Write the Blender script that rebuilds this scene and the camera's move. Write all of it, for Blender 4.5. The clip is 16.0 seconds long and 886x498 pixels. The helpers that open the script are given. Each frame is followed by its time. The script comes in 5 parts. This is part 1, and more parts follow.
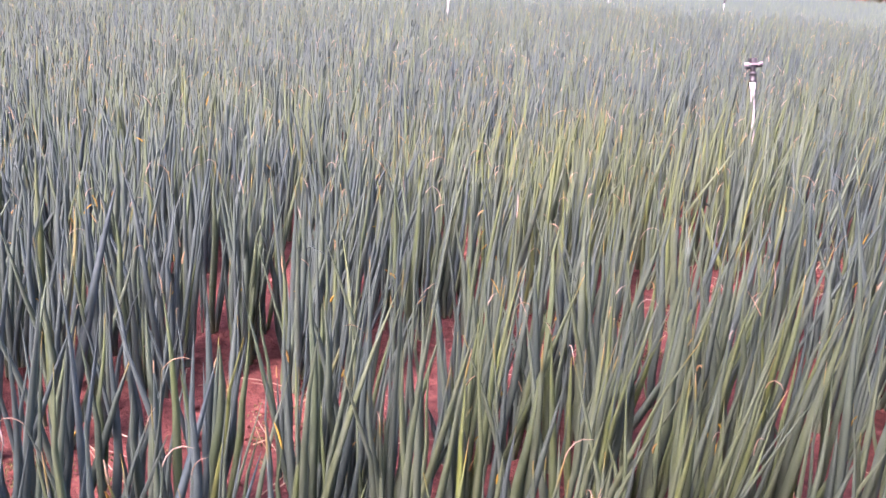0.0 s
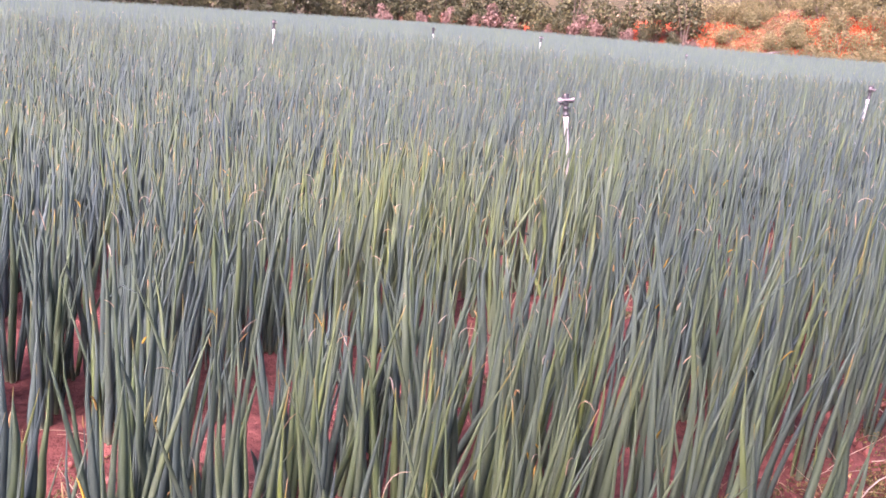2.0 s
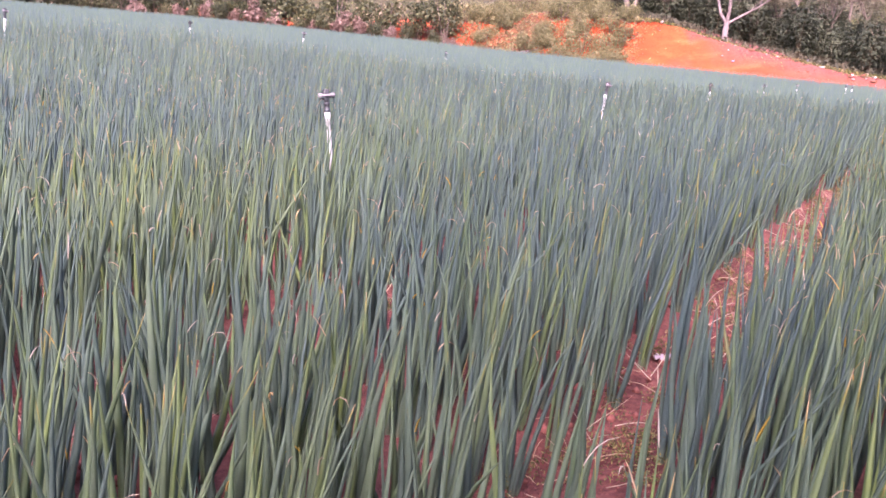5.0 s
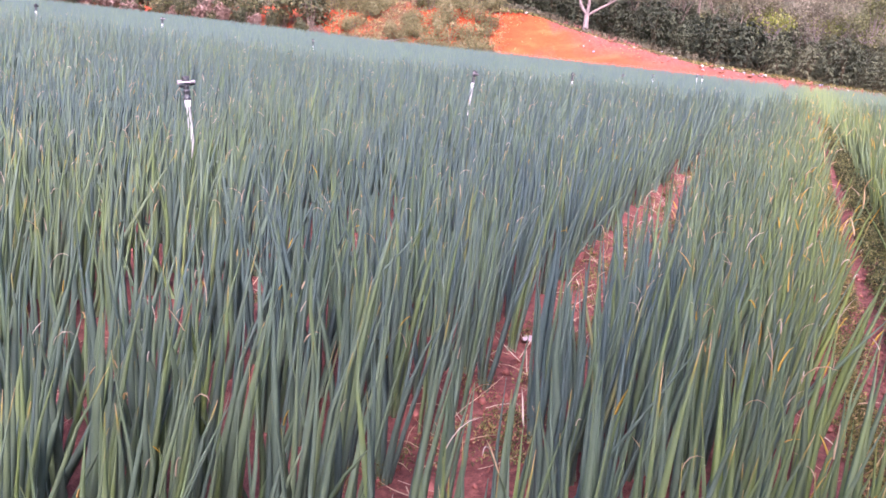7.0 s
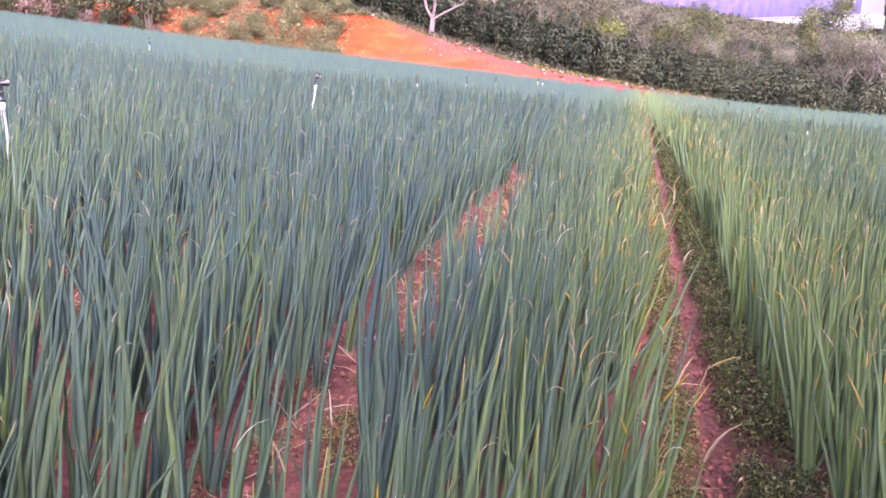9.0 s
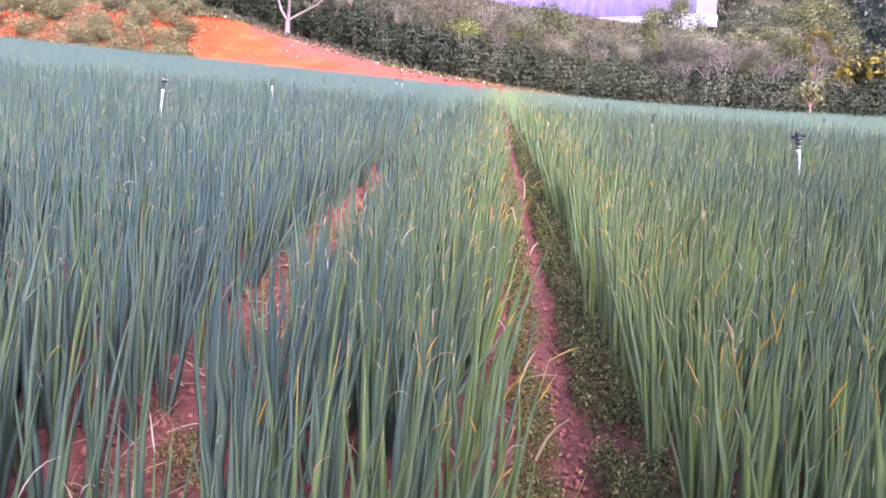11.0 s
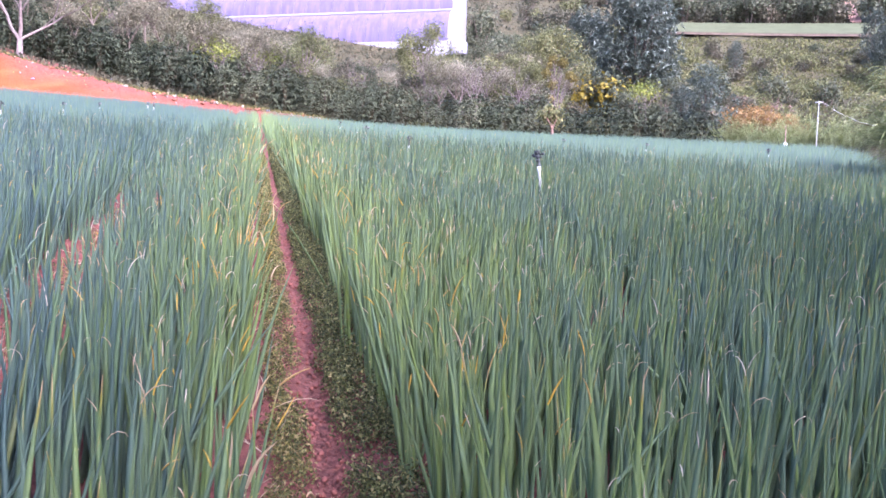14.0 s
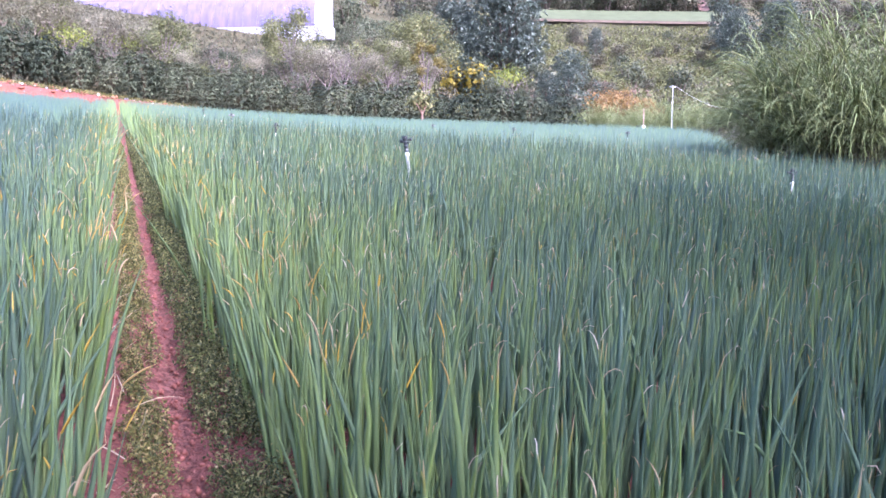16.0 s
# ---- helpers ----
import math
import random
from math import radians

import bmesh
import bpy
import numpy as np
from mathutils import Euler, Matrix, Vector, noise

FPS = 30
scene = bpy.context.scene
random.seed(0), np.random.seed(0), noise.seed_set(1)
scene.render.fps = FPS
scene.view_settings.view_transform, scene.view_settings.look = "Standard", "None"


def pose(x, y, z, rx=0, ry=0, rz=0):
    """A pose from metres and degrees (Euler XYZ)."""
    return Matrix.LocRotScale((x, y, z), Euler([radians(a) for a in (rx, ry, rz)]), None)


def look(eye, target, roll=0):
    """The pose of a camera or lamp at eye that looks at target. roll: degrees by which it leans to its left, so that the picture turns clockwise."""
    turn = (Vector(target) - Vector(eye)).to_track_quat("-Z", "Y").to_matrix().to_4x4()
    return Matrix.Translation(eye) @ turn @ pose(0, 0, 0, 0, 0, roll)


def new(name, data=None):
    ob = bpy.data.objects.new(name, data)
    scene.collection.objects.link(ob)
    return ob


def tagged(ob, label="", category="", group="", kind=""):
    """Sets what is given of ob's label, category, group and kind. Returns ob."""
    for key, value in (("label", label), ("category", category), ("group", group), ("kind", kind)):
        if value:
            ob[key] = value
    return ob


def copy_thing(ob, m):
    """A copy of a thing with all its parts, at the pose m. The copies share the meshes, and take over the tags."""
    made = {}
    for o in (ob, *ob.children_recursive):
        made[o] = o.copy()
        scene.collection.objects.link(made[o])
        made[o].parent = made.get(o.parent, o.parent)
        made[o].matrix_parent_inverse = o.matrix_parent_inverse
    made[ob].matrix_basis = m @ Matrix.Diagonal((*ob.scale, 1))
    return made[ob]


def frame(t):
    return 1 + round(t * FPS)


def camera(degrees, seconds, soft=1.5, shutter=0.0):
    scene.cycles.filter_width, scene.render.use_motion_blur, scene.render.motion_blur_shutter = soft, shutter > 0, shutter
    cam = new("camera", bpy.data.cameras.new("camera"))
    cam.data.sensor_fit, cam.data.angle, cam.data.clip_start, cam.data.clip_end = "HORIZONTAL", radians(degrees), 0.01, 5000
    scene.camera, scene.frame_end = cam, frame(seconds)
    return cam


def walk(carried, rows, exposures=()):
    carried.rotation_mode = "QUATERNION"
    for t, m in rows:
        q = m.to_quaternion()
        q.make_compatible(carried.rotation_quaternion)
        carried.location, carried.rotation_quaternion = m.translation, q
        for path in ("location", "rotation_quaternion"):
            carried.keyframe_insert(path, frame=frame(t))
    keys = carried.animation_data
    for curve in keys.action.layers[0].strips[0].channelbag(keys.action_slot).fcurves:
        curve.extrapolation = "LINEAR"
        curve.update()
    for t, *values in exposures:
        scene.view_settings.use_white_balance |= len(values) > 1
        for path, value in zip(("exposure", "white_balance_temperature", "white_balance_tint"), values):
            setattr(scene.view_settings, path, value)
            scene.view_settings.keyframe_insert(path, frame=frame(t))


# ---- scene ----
cam = camera(56.0, 16.0, soft=1.65)
PATH = [
    (0, (-0.006, -0.547, 1.336), (-0.109, 1.400, 0.890), 2.37),
    (0.5, (0.001, -0.550, 1.343), (-0.001, 1.409, 0.942), 2.76),
    (1, (0.006, -0.553, 1.345), (0.086, 1.411, 0.977), 3.18),
    (1.5, (0.019, -0.547, 1.342), (0.217, 1.411, 0.984), 3.67),
    (2, (0.026, -0.545, 1.343), (0.317, 1.402, 0.988), 3.27),
    (2.5, (0.032, -0.539, 1.341), (0.415, 1.391, 0.979), 3.26),
    (3, (0.043, -0.538, 1.341), (0.501, 1.376, 0.983), 3.10),
    (3.5, (0.056, -0.530, 1.337), (0.597, 1.361, 0.977), 3.52),
    (4, (0.075, -0.534, 1.340), (0.704, 1.331, 0.989), 3.32),
    (6.5, (0.120, -0.513, 1.327), (1.132, 1.180, 0.991), 3.04),
    (7, (0.131, -0.519, 1.326), (1.198, 1.137, 0.983), 2.97),
    (7.5, (0.148, -0.528, 1.329), (1.291, 1.078, 0.991), 3.00),
    (8, (0.155, -0.548, 1.331), (1.365, 1.010, 1.005), 2.92),
    (8.5, (0.170, -0.571, 1.330), (1.441, 0.939, 1.010), 2.73),
    (9, (0.194, -0.595, 1.332), (1.537, 0.852, 1.012), 2.98),
    (11.5, (0.300, -0.605, 1.326), (1.900, 0.559, 1.035), 1.43),
    (12, (0.304, -0.614, 1.326), (1.947, 0.493, 1.054), 1.47),
    (12.5, (0.309, -0.641, 1.331), (2.000, 0.396, 1.074), 1.02),
    (13, (0.312, -0.660, 1.332), (2.062, 0.279, 1.095), 1.11),
    (13.5, (0.325, -0.667, 1.327), (2.118, 0.187, 1.092), 0.96),
    (14, (0.347, -0.676, 1.319), (2.185, 0.075, 1.079), 0.70),
    (14.5, (0.352, -0.679, 1.313), (2.217, -0.001, 1.065), 0.71),
    (15, (0.364, -0.686, 1.314), (2.248, -0.069, 1.054), 0.39),
    (15.5, (0.365, -0.700, 1.311), (2.272, -0.159, 1.043), 0.32),
    (16, (0.377, -0.717, 1.312), (2.303, -0.251, 1.042), -0.13),
]
EXPOSURES = [(0.0, 2.74, 6600, 54), (4.0, 2.5, 6350, 48), (8.5, 2.43, 5850, 37), (13.0, 2.5, 5450, 30), (16.0, 2.78, 5200, 26)]
walk(cam, [(t, look(eye, target, roll)) for t, eye, target, roll in PATH], EXPOSURES)

# ---------- light: a bright overcast late-afternoon sky ----------
SUN_AZ, SUN_EL = 238.0, 42.0
world = bpy.data.worlds.new("sky")
scene.world = world
world.use_nodes = True
wn, wl = world.node_tree.nodes, world.node_tree.links
sky = wn.new("ShaderNodeTexSky")
sky.sky_type, sky.sun_disc = "NISHITA", False
sky.sun_elevation, sky.sun_rotation = radians(SUN_EL), radians(90 - SUN_AZ)
sky.air_density, sky.dust_density, sky.ozone_density = 1.0, 4.0, 1.0
wl.new(sky.outputs[0], wn["Background"].inputs[0])
wn["Background"].inputs[1].default_value = 0.15
sun_data = bpy.data.lights.new("sun", "SUN")
sun_data.energy, sun_data.angle, sun_data.color = 2.0, radians(30), (1.0, 0.96, 0.93)
sun = new("sun", sun_data)
sun_dir = Vector((math.cos(radians(SUN_AZ)) * math.cos(radians(SUN_EL)), math.sin(radians(SUN_AZ)) * math.cos(radians(SUN_EL)), math.sin(radians(SUN_EL))))
sun.matrix_world = look(sun_dir * 300, (0, 0, 0))


# ---------- lay of the land ----------
EDGE_AZ = [-180, -60, -40, -15, -6, -3, 12.3, 25.6, 37.3, 61.7, 78.5, 83.7, 100, 140, 180]
EDGE_R = [10, 9, 13, 20, 23.5, 44, 47, 51, 52.8, 59, 70, 72, 60, 30, 10]
BANK_AZ = [-180, 0, 10, 29, 36, 41.7, 47.4, 53, 60, 66, 75, 100, 180]
BANK_H = [0, 0.0, 0.1, 0.6, 1.0, 1.4, 2.3, 3.7, 3.6, 2.2, 0.6, 0.3, 0]
FAR_AZ = [-180, -40, -10, 8, 24, 43, 60, 90, 120, 180]
FAR_Z = [2, 5, 7, 9.2, 13, 15.5, 19, 20, 10, 2]
STAND = np.array((0.25, -0.6))  # where the viewer stands: bearings are taken from here
RUN = np.array((0.82, 0.572)) / math.hypot(0.82, 0.572)  # along the path
SIDE = np.array((-RUN[1], RUN[0]))  # across it, uphill


def field_edge(az):
    return np.interp(az, EDGE_AZ, EDGE_R)


def field_z(x, y):
    """The field tilts up towards +y and flattens towards the low corner."""
    low = 0.062 * 2.5 * np.logaddexp(0, (18 - y) / 2.5)
    az, r = np.degrees(np.arctan2(y, x)), np.hypot(x, y)
    swell = 0.28 * np.clip((az - 62) / 20, 0, 1) * np.clip((140 - az) / 20, 0, 1) * np.clip((r - 7) / 12, 0, 1)
    return 0.0925 * np.maximum(y, -30) + np.clip(x / 45, 0, 1.2) * low + swell


def bump(v, centre, half):
    return np.exp(-(((v - centre) / half) ** 2))


def land_z(x, y):
    """Height of the ground anywhere: field, bank at its far edge, hillside behind."""
    x, y = np.asarray(x, float), np.asarray(y, float)
    r, az = np.hypot(x - STAND[0], y - STAND[1]), np.degrees(np.arctan2(y - STAND[1], x - STAND[0]))
    edge = field_edge(az)
    v, u = x * SIDE[0] + y * SIDE[1], x * RUN[0] + y * RUN[1]
    rx, ry = STAND[0] + np.minimum(r, edge) * np.cos(np.radians(az)), STAND[1] + np.minimum(r, edge) * np.sin(np.radians(az))
    z = field_z(rx, ry)
    z = z - (0.07 * bump(v, -1.0, 0.13) + 0.06 * bump(v, 0.5, 0.2) + 0.04 * bump(v, 1.86, 0.2) + 0.03 * bump(v, 3.1, 0.2)) * (r < edge)
    z = z + 0.035 * bump(v, -0.7, 0.1) * (r < edge)
    out = np.maximum(r - edge, 0)
    step = np.clip((out - 0.3) / np.interp(az, [0, 45, 50, 60, 70], [2.5, 2.2, 1.8, 4, 6]), 0, 1)
    z = z + np.interp(az, BANK_AZ, BANK_H) * step * step * (3 - 2 * step)
    top = field_z(edge * np.cos(np.radians(az)), edge * np.sin(np.radians(az))) + np.interp(az, BANK_AZ, BANK_H)
    far = np.interp(az, FAR_AZ, FAR_Z)
    hill = np.clip((r - edge - 3) / np.maximum(105 - edge - 3, 1), 0, None)
    rise = np.where(hill < 1, (far - top) * hill ** 1.15, (far - top) + 0.27 * (r - 105))
    return z + np.where(out > 3, np.where(r > 420, (far - top) + 0.27 * 315, rise), 0)


def ground(x, y):
    return float(land_z(x, y))


# ---------- materials ----------
def material(name, rough=0.7, spec=0.3):
    m = bpy.data.materials.new(name)
    m.use_nodes = True
    n, l = m.node_tree.nodes, m.node_tree.links
    b = n["Principled BSDF"]
    b.inputs["Roughness"].default_value = rough
    b.inputs["Specular IOR Level"].default_value = spec
    return m, n, l, b


def ramp(n, stops):
    r = n.new("ShaderNodeValToRGB")
    while len(r.color_ramp.elements) < len(stops):
        r.color_ramp.elements.new(0.5)
    for e, (p, c) in zip(r.color_ramp.elements, stops):
        e.position, e.color = p, (*c, 1)
    return r


def math_node(n, l, op, a, b=None, c=None, clamp=False):
    k = n.new("ShaderNodeMath")
    k.operation, k.use_clamp = op, clamp
    for i, v in enumerate((a, b, c)):
        if v is None:
            continue
        if isinstance(v, (int, float)):
            k.inputs[i].default_value = v
        else:
            l.new(v, k.inputs[i])
    return k.outputs[0]


def mix(n, l, fac, a, b, blend="MIX"):
    k = n.new("ShaderNodeMix")
    k.data_type, k.blend_type = "RGBA", blend
    for socket, v in ((k.inputs[0], fac), (k.inputs[6], a), (k.inputs[7], b)):
        if isinstance(v, (int, float)):
            socket.default_value = v
        elif isinstance(v, tuple):
            socket.default_value = (*v, 1)
        else:
            l.new(v, socket)
    return k.outputs[2]


def noise_tex(n, l, scale, detail=4, rough=0.6, coords=None):
    k = n.new("ShaderNodeTexNoise")
    k.inputs["Scale"].default_value, k.inputs["Detail"].default_value, k.inputs["Roughness"].default_value = scale, detail, rough
    if coords is None:
        coords = n.new("ShaderNodeNewGeometry").outputs["Position"]
    l.new(coords, k.inputs["Vector"])
    return k


def relief(n, l, b, height, strength, distance):
    k = n.new("ShaderNodeBump")
    k.inputs["Strength"].default_value, k.inputs["Distance"].default_value = strength, distance
    l.new(height, k.inputs["Height"])
    l.new(k.outputs[0], b.inputs["Normal"])


def leaf_material(name, stops, rough=0.55, spec=0.25, glow=0.35, whole=0.3):
    """Foliage whose hue varies leaf by leaf and plant by plant, and lets some light through."""
    m, n, l, b = material(name, rough, spec)
    rnd = n.new("ShaderNodeNewGeometry").outputs["Random Per Island"]
    obj = n.new("ShaderNodeObjectInfo").outputs["Random"]
    pick = math_node(n, l, "ADD", math_node(n, l, "MULTIPLY", rnd, 1 - whole), math_node(n, l, "MULTIPLY", obj, whole))
    col = ramp(n, stops)
    l.new(pick, col.inputs[0])
    big = noise_tex(n, l, 0.35, 2)
    c = mix(n, l, math_node(n, l, "MULTIPLY", big.outputs[0], 0.35), col.outputs[0], tuple(0.6 * v for v in stops[0][1]))
    l.new(c, b.inputs["Base Color"])
    through_leaf = n.new("ShaderNodeBsdfTranslucent")
    l.new(c, through_leaf.inputs[0])
    both = n.new("ShaderNodeMixShader")
    both.inputs[0].default_value = glow
    l.new(b.outputs[0], both.inputs[1])
    l.new(through_leaf.outputs[0], both.inputs[2])
    l.new(both.outputs[0], n["Material Output"].inputs[0])
    return m


def onion_material():
    m, n, l, b = material("onion_leaf", 0.55, 0.28)
    geo = n.new("ShaderNodeNewGeometry")
    rnd = geo.outputs["Random Per Island"]
    uv = n.new("ShaderNodeUVMap")
    sep = n.new("ShaderNodeSeparateXYZ")
    l.new(uv.outputs[0], sep.inputs[0])
    along = sep.outputs[1]
    col = ramp(n, [(0.0, (0.034, 0.061, 0.064)), (0.4, (0.0565, 0.0945, 0.0935)), (0.7, (0.0673, 0.109, 0.0837)), (0.86, (0.0742, 0.121, 0.062)), (0.985, (0.0884, 0.136, 0.0434)), (0.998, (0.1711, 0.186, 0.0527)), (1.0, (0.2567, 0.223, 0.0682))])
    l.new(rnd, col.inputs[0])
    # patches of the field are greener or bluer
    patch = noise_tex(n, l, 0.5, 3)
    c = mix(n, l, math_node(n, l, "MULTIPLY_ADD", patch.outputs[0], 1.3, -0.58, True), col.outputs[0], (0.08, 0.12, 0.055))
    # yellow-green share set per leaf, falling with distance from the viewer
    green_share = sep.outputs[0]
    c = mix(n, l, math_node(n, l, "MULTIPLY", green_share, math_node(n, l, "MULTIPLY_ADD", rnd, 0.5, 0.5)), c, (0.178, 0.23, 0.042))
    # waxy bloom in streaks along the leaf
    mp = n.new("ShaderNodeMapping")
    mp.inputs["Scale"].default_value = (60, 60, 4)
    l.new(geo.outputs["Position"], mp.inputs[0])
    streak = noise_tex(n, l, 1.0, 3, 0.6, mp.outputs[0])
    c = mix(n, l, math_node(n, l, "MULTIPLY_ADD", streak.outputs[0], 0.9, -0.25, True), c, (0.121, 0.167, 0.163))
    # pale sheath at the foot
    foot = math_node(n, l, "MULTIPLY_ADD", along, -10.0, 1.0, True)
    c = mix(n, l, foot, c, (0.15, 0.175, 0.105))
    # scorched tips on part of the leaves
    second = math_node(n, l, "FRACT", math_node(n, l, "MULTIPLY", rnd, 47.0))
    start = math_node(n, l, "MULTIPLY_ADD", second, -0.2, math_node(n, l, "MULTIPLY_ADD", green_share, -0.05, 1.16))
    dry = math_node(n, l, "MULTIPLY", math_node(n, l, "SUBTRACT", along, start), 22.0, None, True)
    yellow = math_node(n, l, "MULTIPLY", math_node(n, l, "SUBTRACT", along, math_node(n, l, "SUBTRACT", start, 0.05)), 18.0, None, True)
    c = mix(n, l, math_node(n, l, "MULTIPLY", yellow, 0.65), c, (0.36, 0.27, 0.035))
    c = mix(n, l, dry, c, (0.52, 0.36, 0.2))
    l.new(c, b.inputs["Base Color"])
    relief(n, l, b, streak.outputs[0], 0.25, 0.004)
    through_leaf = n.new("ShaderNodeBsdfTranslucent")
    l.new(mix(n, l, 0.5, c, (0.105, 0.172, 0.125)), through_leaf.inputs[0])
    both = n.new("ShaderNodeMixShader")
    both.inputs[0].default_value = 0.25
    l.new(b.outputs[0], both.inputs[1])
    l.new(through_leaf.outputs[0], both.inputs[2])
    l.new(both.outputs[0], n["Material Output"].inputs[0])
    return m


def soil_material():
    m, n, l, b = material("red_soil", 0.9, 0.15)
    att = n.new("ShaderNodeAttribute")
    att.attribute_name = "cover"
    sep = n.new("ShaderNodeSeparateColor")
    l.new(att.outputs["Color"], sep.inputs[0])
    grain = noise_tex(n, l, 38, 8, 0.7)
    clod = noise_tex(n, l, 7, 5, 0.65)
    blot = noise_tex(n, l, 1.7, 5)
    soil = ramp(n, [(0.34, (0.045, 0.016, 0.013)), (0.46, (0.12, 0.041, 0.034)), (0.57, (0.21, 0.075, 0.06)), (0.7, (0.35, 0.145, 0.115))])
    l.new(math_node(n, l, "MULTIPLY_ADD", grain.outputs[0], 0.5, math_node(n, l, "MULTIPLY", clod.outputs[0], 0.5)), soil.inputs[0])
    c = mix(n, l, math_node(n, l, "MULTIPLY_ADD", blot.outputs[0], 0.5, -0.15, True), soil.outputs[0], (0.2, 0.071, 0.06))
    # trodden pale strip of the path
    c = mix(n, l, math_node(n, l, "MULTIPLY", sep.outputs[2], math_node(n, l, "MULTIPLY_ADD", blot.outputs[0], 1.4, -0.35, True)), c, (0.27, 0.115, 0.094))
    # cracks and pits where the clay has dried
    crack = n.new("ShaderNodeTexVoronoi")
    crack.feature = "DISTANCE_TO_EDGE"
    crack.inputs["Scale"].default_value = 13
    warp = noise_tex(n, l, 9, 3)
    bent = n.new("ShaderNodeVectorMath")
    bent.operation = "MULTIPLY_ADD"
    l.new(warp.outputs[1], bent.inputs[0])
    bent.inputs[1].default_value = (0.2, 0.2, 0.2)
    l.new(n.new("ShaderNodeNewGeometry").outputs["Position"], bent.inputs[2])
    l.new(bent.outputs[0], crack.inputs["Vector"])
    gap = math_node(n, l, "MULTIPLY", sep.outputs[2], math_node(n, l, "MULTIPLY_ADD", crack.outputs[0], -8.0, 0.9, True))
    c = mix(n, l, math_node(n, l, "MULTIPLY", gap, math_node(n, l, "MULTIPLY_ADD", blot.outputs[0], 1.6, -0.3, True)), c, (0.05, 0.018, 0.016))
    # raw cut bank
    mp = n.new("ShaderNodeMapping")
    mp.inputs["Scale"].default_value = (0.5, 0.5, 1.6)
    l.new(n.new("ShaderNodeNewGeometry").outputs["Position"], mp.inputs[0])
    layer = noise_tex(n, l, 1.0, 6, 0.65, mp.outputs[0])
    bank = ramp(n, [(0.25, (0.18, 0.028, 0.009)), (0.42, (0.28, 0.043, 0.013)), (0.55, (0.33, 0.052, 0.015)), (0.68, (0.37, 0.078, 0.025)), (0.82, (0.36, 0.14, 0.08))])
    l.new(layer.outputs[0], bank.inputs[0])
    c = mix(n, l, sep.outputs[0], c, bank.outputs[0])
    # rough grass of the hillside
    tuft = noise_tex(n, l, 1.3, 8, 0.7)
    grass = ramp(n, [(0.3, (0.032, 0.029, 0.015)), (0.5, (0.055, 0.047, 0.022)), (0.65, (0.08, 0.06, 0.032)), (0.8, (0.105, 0.066, 0.042))])
    l.new(tuft.outputs[0], grass.inputs[0])
    keep = math_node(n, l, "MULTIPLY_ADD", tuft.outputs[0], 1.2, math_node(n, l, "MULTIPLY_ADD", sep.outputs[1], 2.6, -1.35), True)
    c = mix(n, l, keep, c, grass.outputs[0])
    l.new(c, b.inputs["Base Color"])
    relief(n, l, b, math_node(n, l, "SUBTRACT", math_node(n, l, "MULTIPLY_ADD", grain.outputs[0], 0.4, clod.outputs[0]), math_node(n, l, "MULTIPLY", gap, 0.3)), 1.0, 0.06)
    return m


def plain(name, color, rough=0.6, spec=0.4, vary=0.15, scale=12.0, metal=0.0):
    m, n, l, b = material(name, rough, spec)
    k = noise_tex(n, l, scale, 5, 0.65)
    c = mix(n, l, math_node(n, l, "MULTIPLY_ADD", k.outputs[0], 1.6, -0.3, True), tuple(v * (1 - vary) for v in color), tuple(min(1, v * (1 + vary)) for v in color))
    l.new(c, b.inputs["Base Color"])
    b.inputs["Metallic"].default_value = metal
    relief(n, l, b, k.outputs[0], 0.2, 0.01)
    return m


ONION = onion_material()
SOIL = soil_material()
BARK_PALE = plain("pale_bark", (0.17, 0.13, 0.122), 0.85, 0.2, 0.35, 6)
BARK = plain("grey_brown_bark", (0.13, 0.1, 0.08), 0.9, 0.15, 0.4, 6)
PVC = plain("white_pvc", (0.66, 0.64, 0.64), 0.35, 0.5, 0.06, 20)
BLACK = plain("black_plastic", (0.03, 0.03, 0.032), 0.45, 0.5, 0.3, 40)
STEEL = plain("dull_steel", (0.35, 0.34, 0.33), 0.4, 0.5, 0.2, 60, 0.9)
PINK = plain("faded_plastic", (0.26, 0.22, 0.23), 0.5, 0.4, 0.1, 40)
COFFEE = leaf_material("coffee_leaf", [(0.0, (0.024, 0.03, 0.019)), (0.4, (0.058, 0.068, 0.04)), (0.75, (0.115, 0.122, 0.07)), (1.0, (0.22, 0.205, 0.118))], rough=0.55, spec=0.15, glow=0.12, whole=0.55)
BUSH = leaf_material("bush_leaf", [(0.0, (0.034, 0.041, 0.024)), (0.5, (0.075, 0.083, 0.04)), (0.87, (0.15, 0.145, 0.06)), (0.96, (0.446, 0.335, 0.223)), (1.0, (0.527, 0.461, 0.335))])
DRYBUSH = leaf_material("dry_bush_leaf", [(0.0, (0.126, 0.0744, 0.0521)), (0.5, (0.223, 0.141, 0.112)), (1.0, (0.372, 0.246, 0.223))])
SCRUB = leaf_material("scrub_leaf", [(0.0, (0.042, 0.042, 0.028)), (0.4, (0.08, 0.077, 0.046)), (0.8, (0.135, 0.115, 0.072)), (1.0, (0.2, 0.15, 0.11))])
GREYGREEN = leaf_material("grey_green_leaf", [(0.0, (0.1, 0.09, 0.056)), (0.5, (0.18, 0.16, 0.1)), (1.0, (0.27, 0.22, 0.155))], spec=0.15)
OLIVE = leaf_material("olive_leaf", [(0.0, (0.068, 0.076, 0.034)), (0.5, (0.15, 0.15, 0.06)), (1.0, (0.28, 0.245, 0.105))])
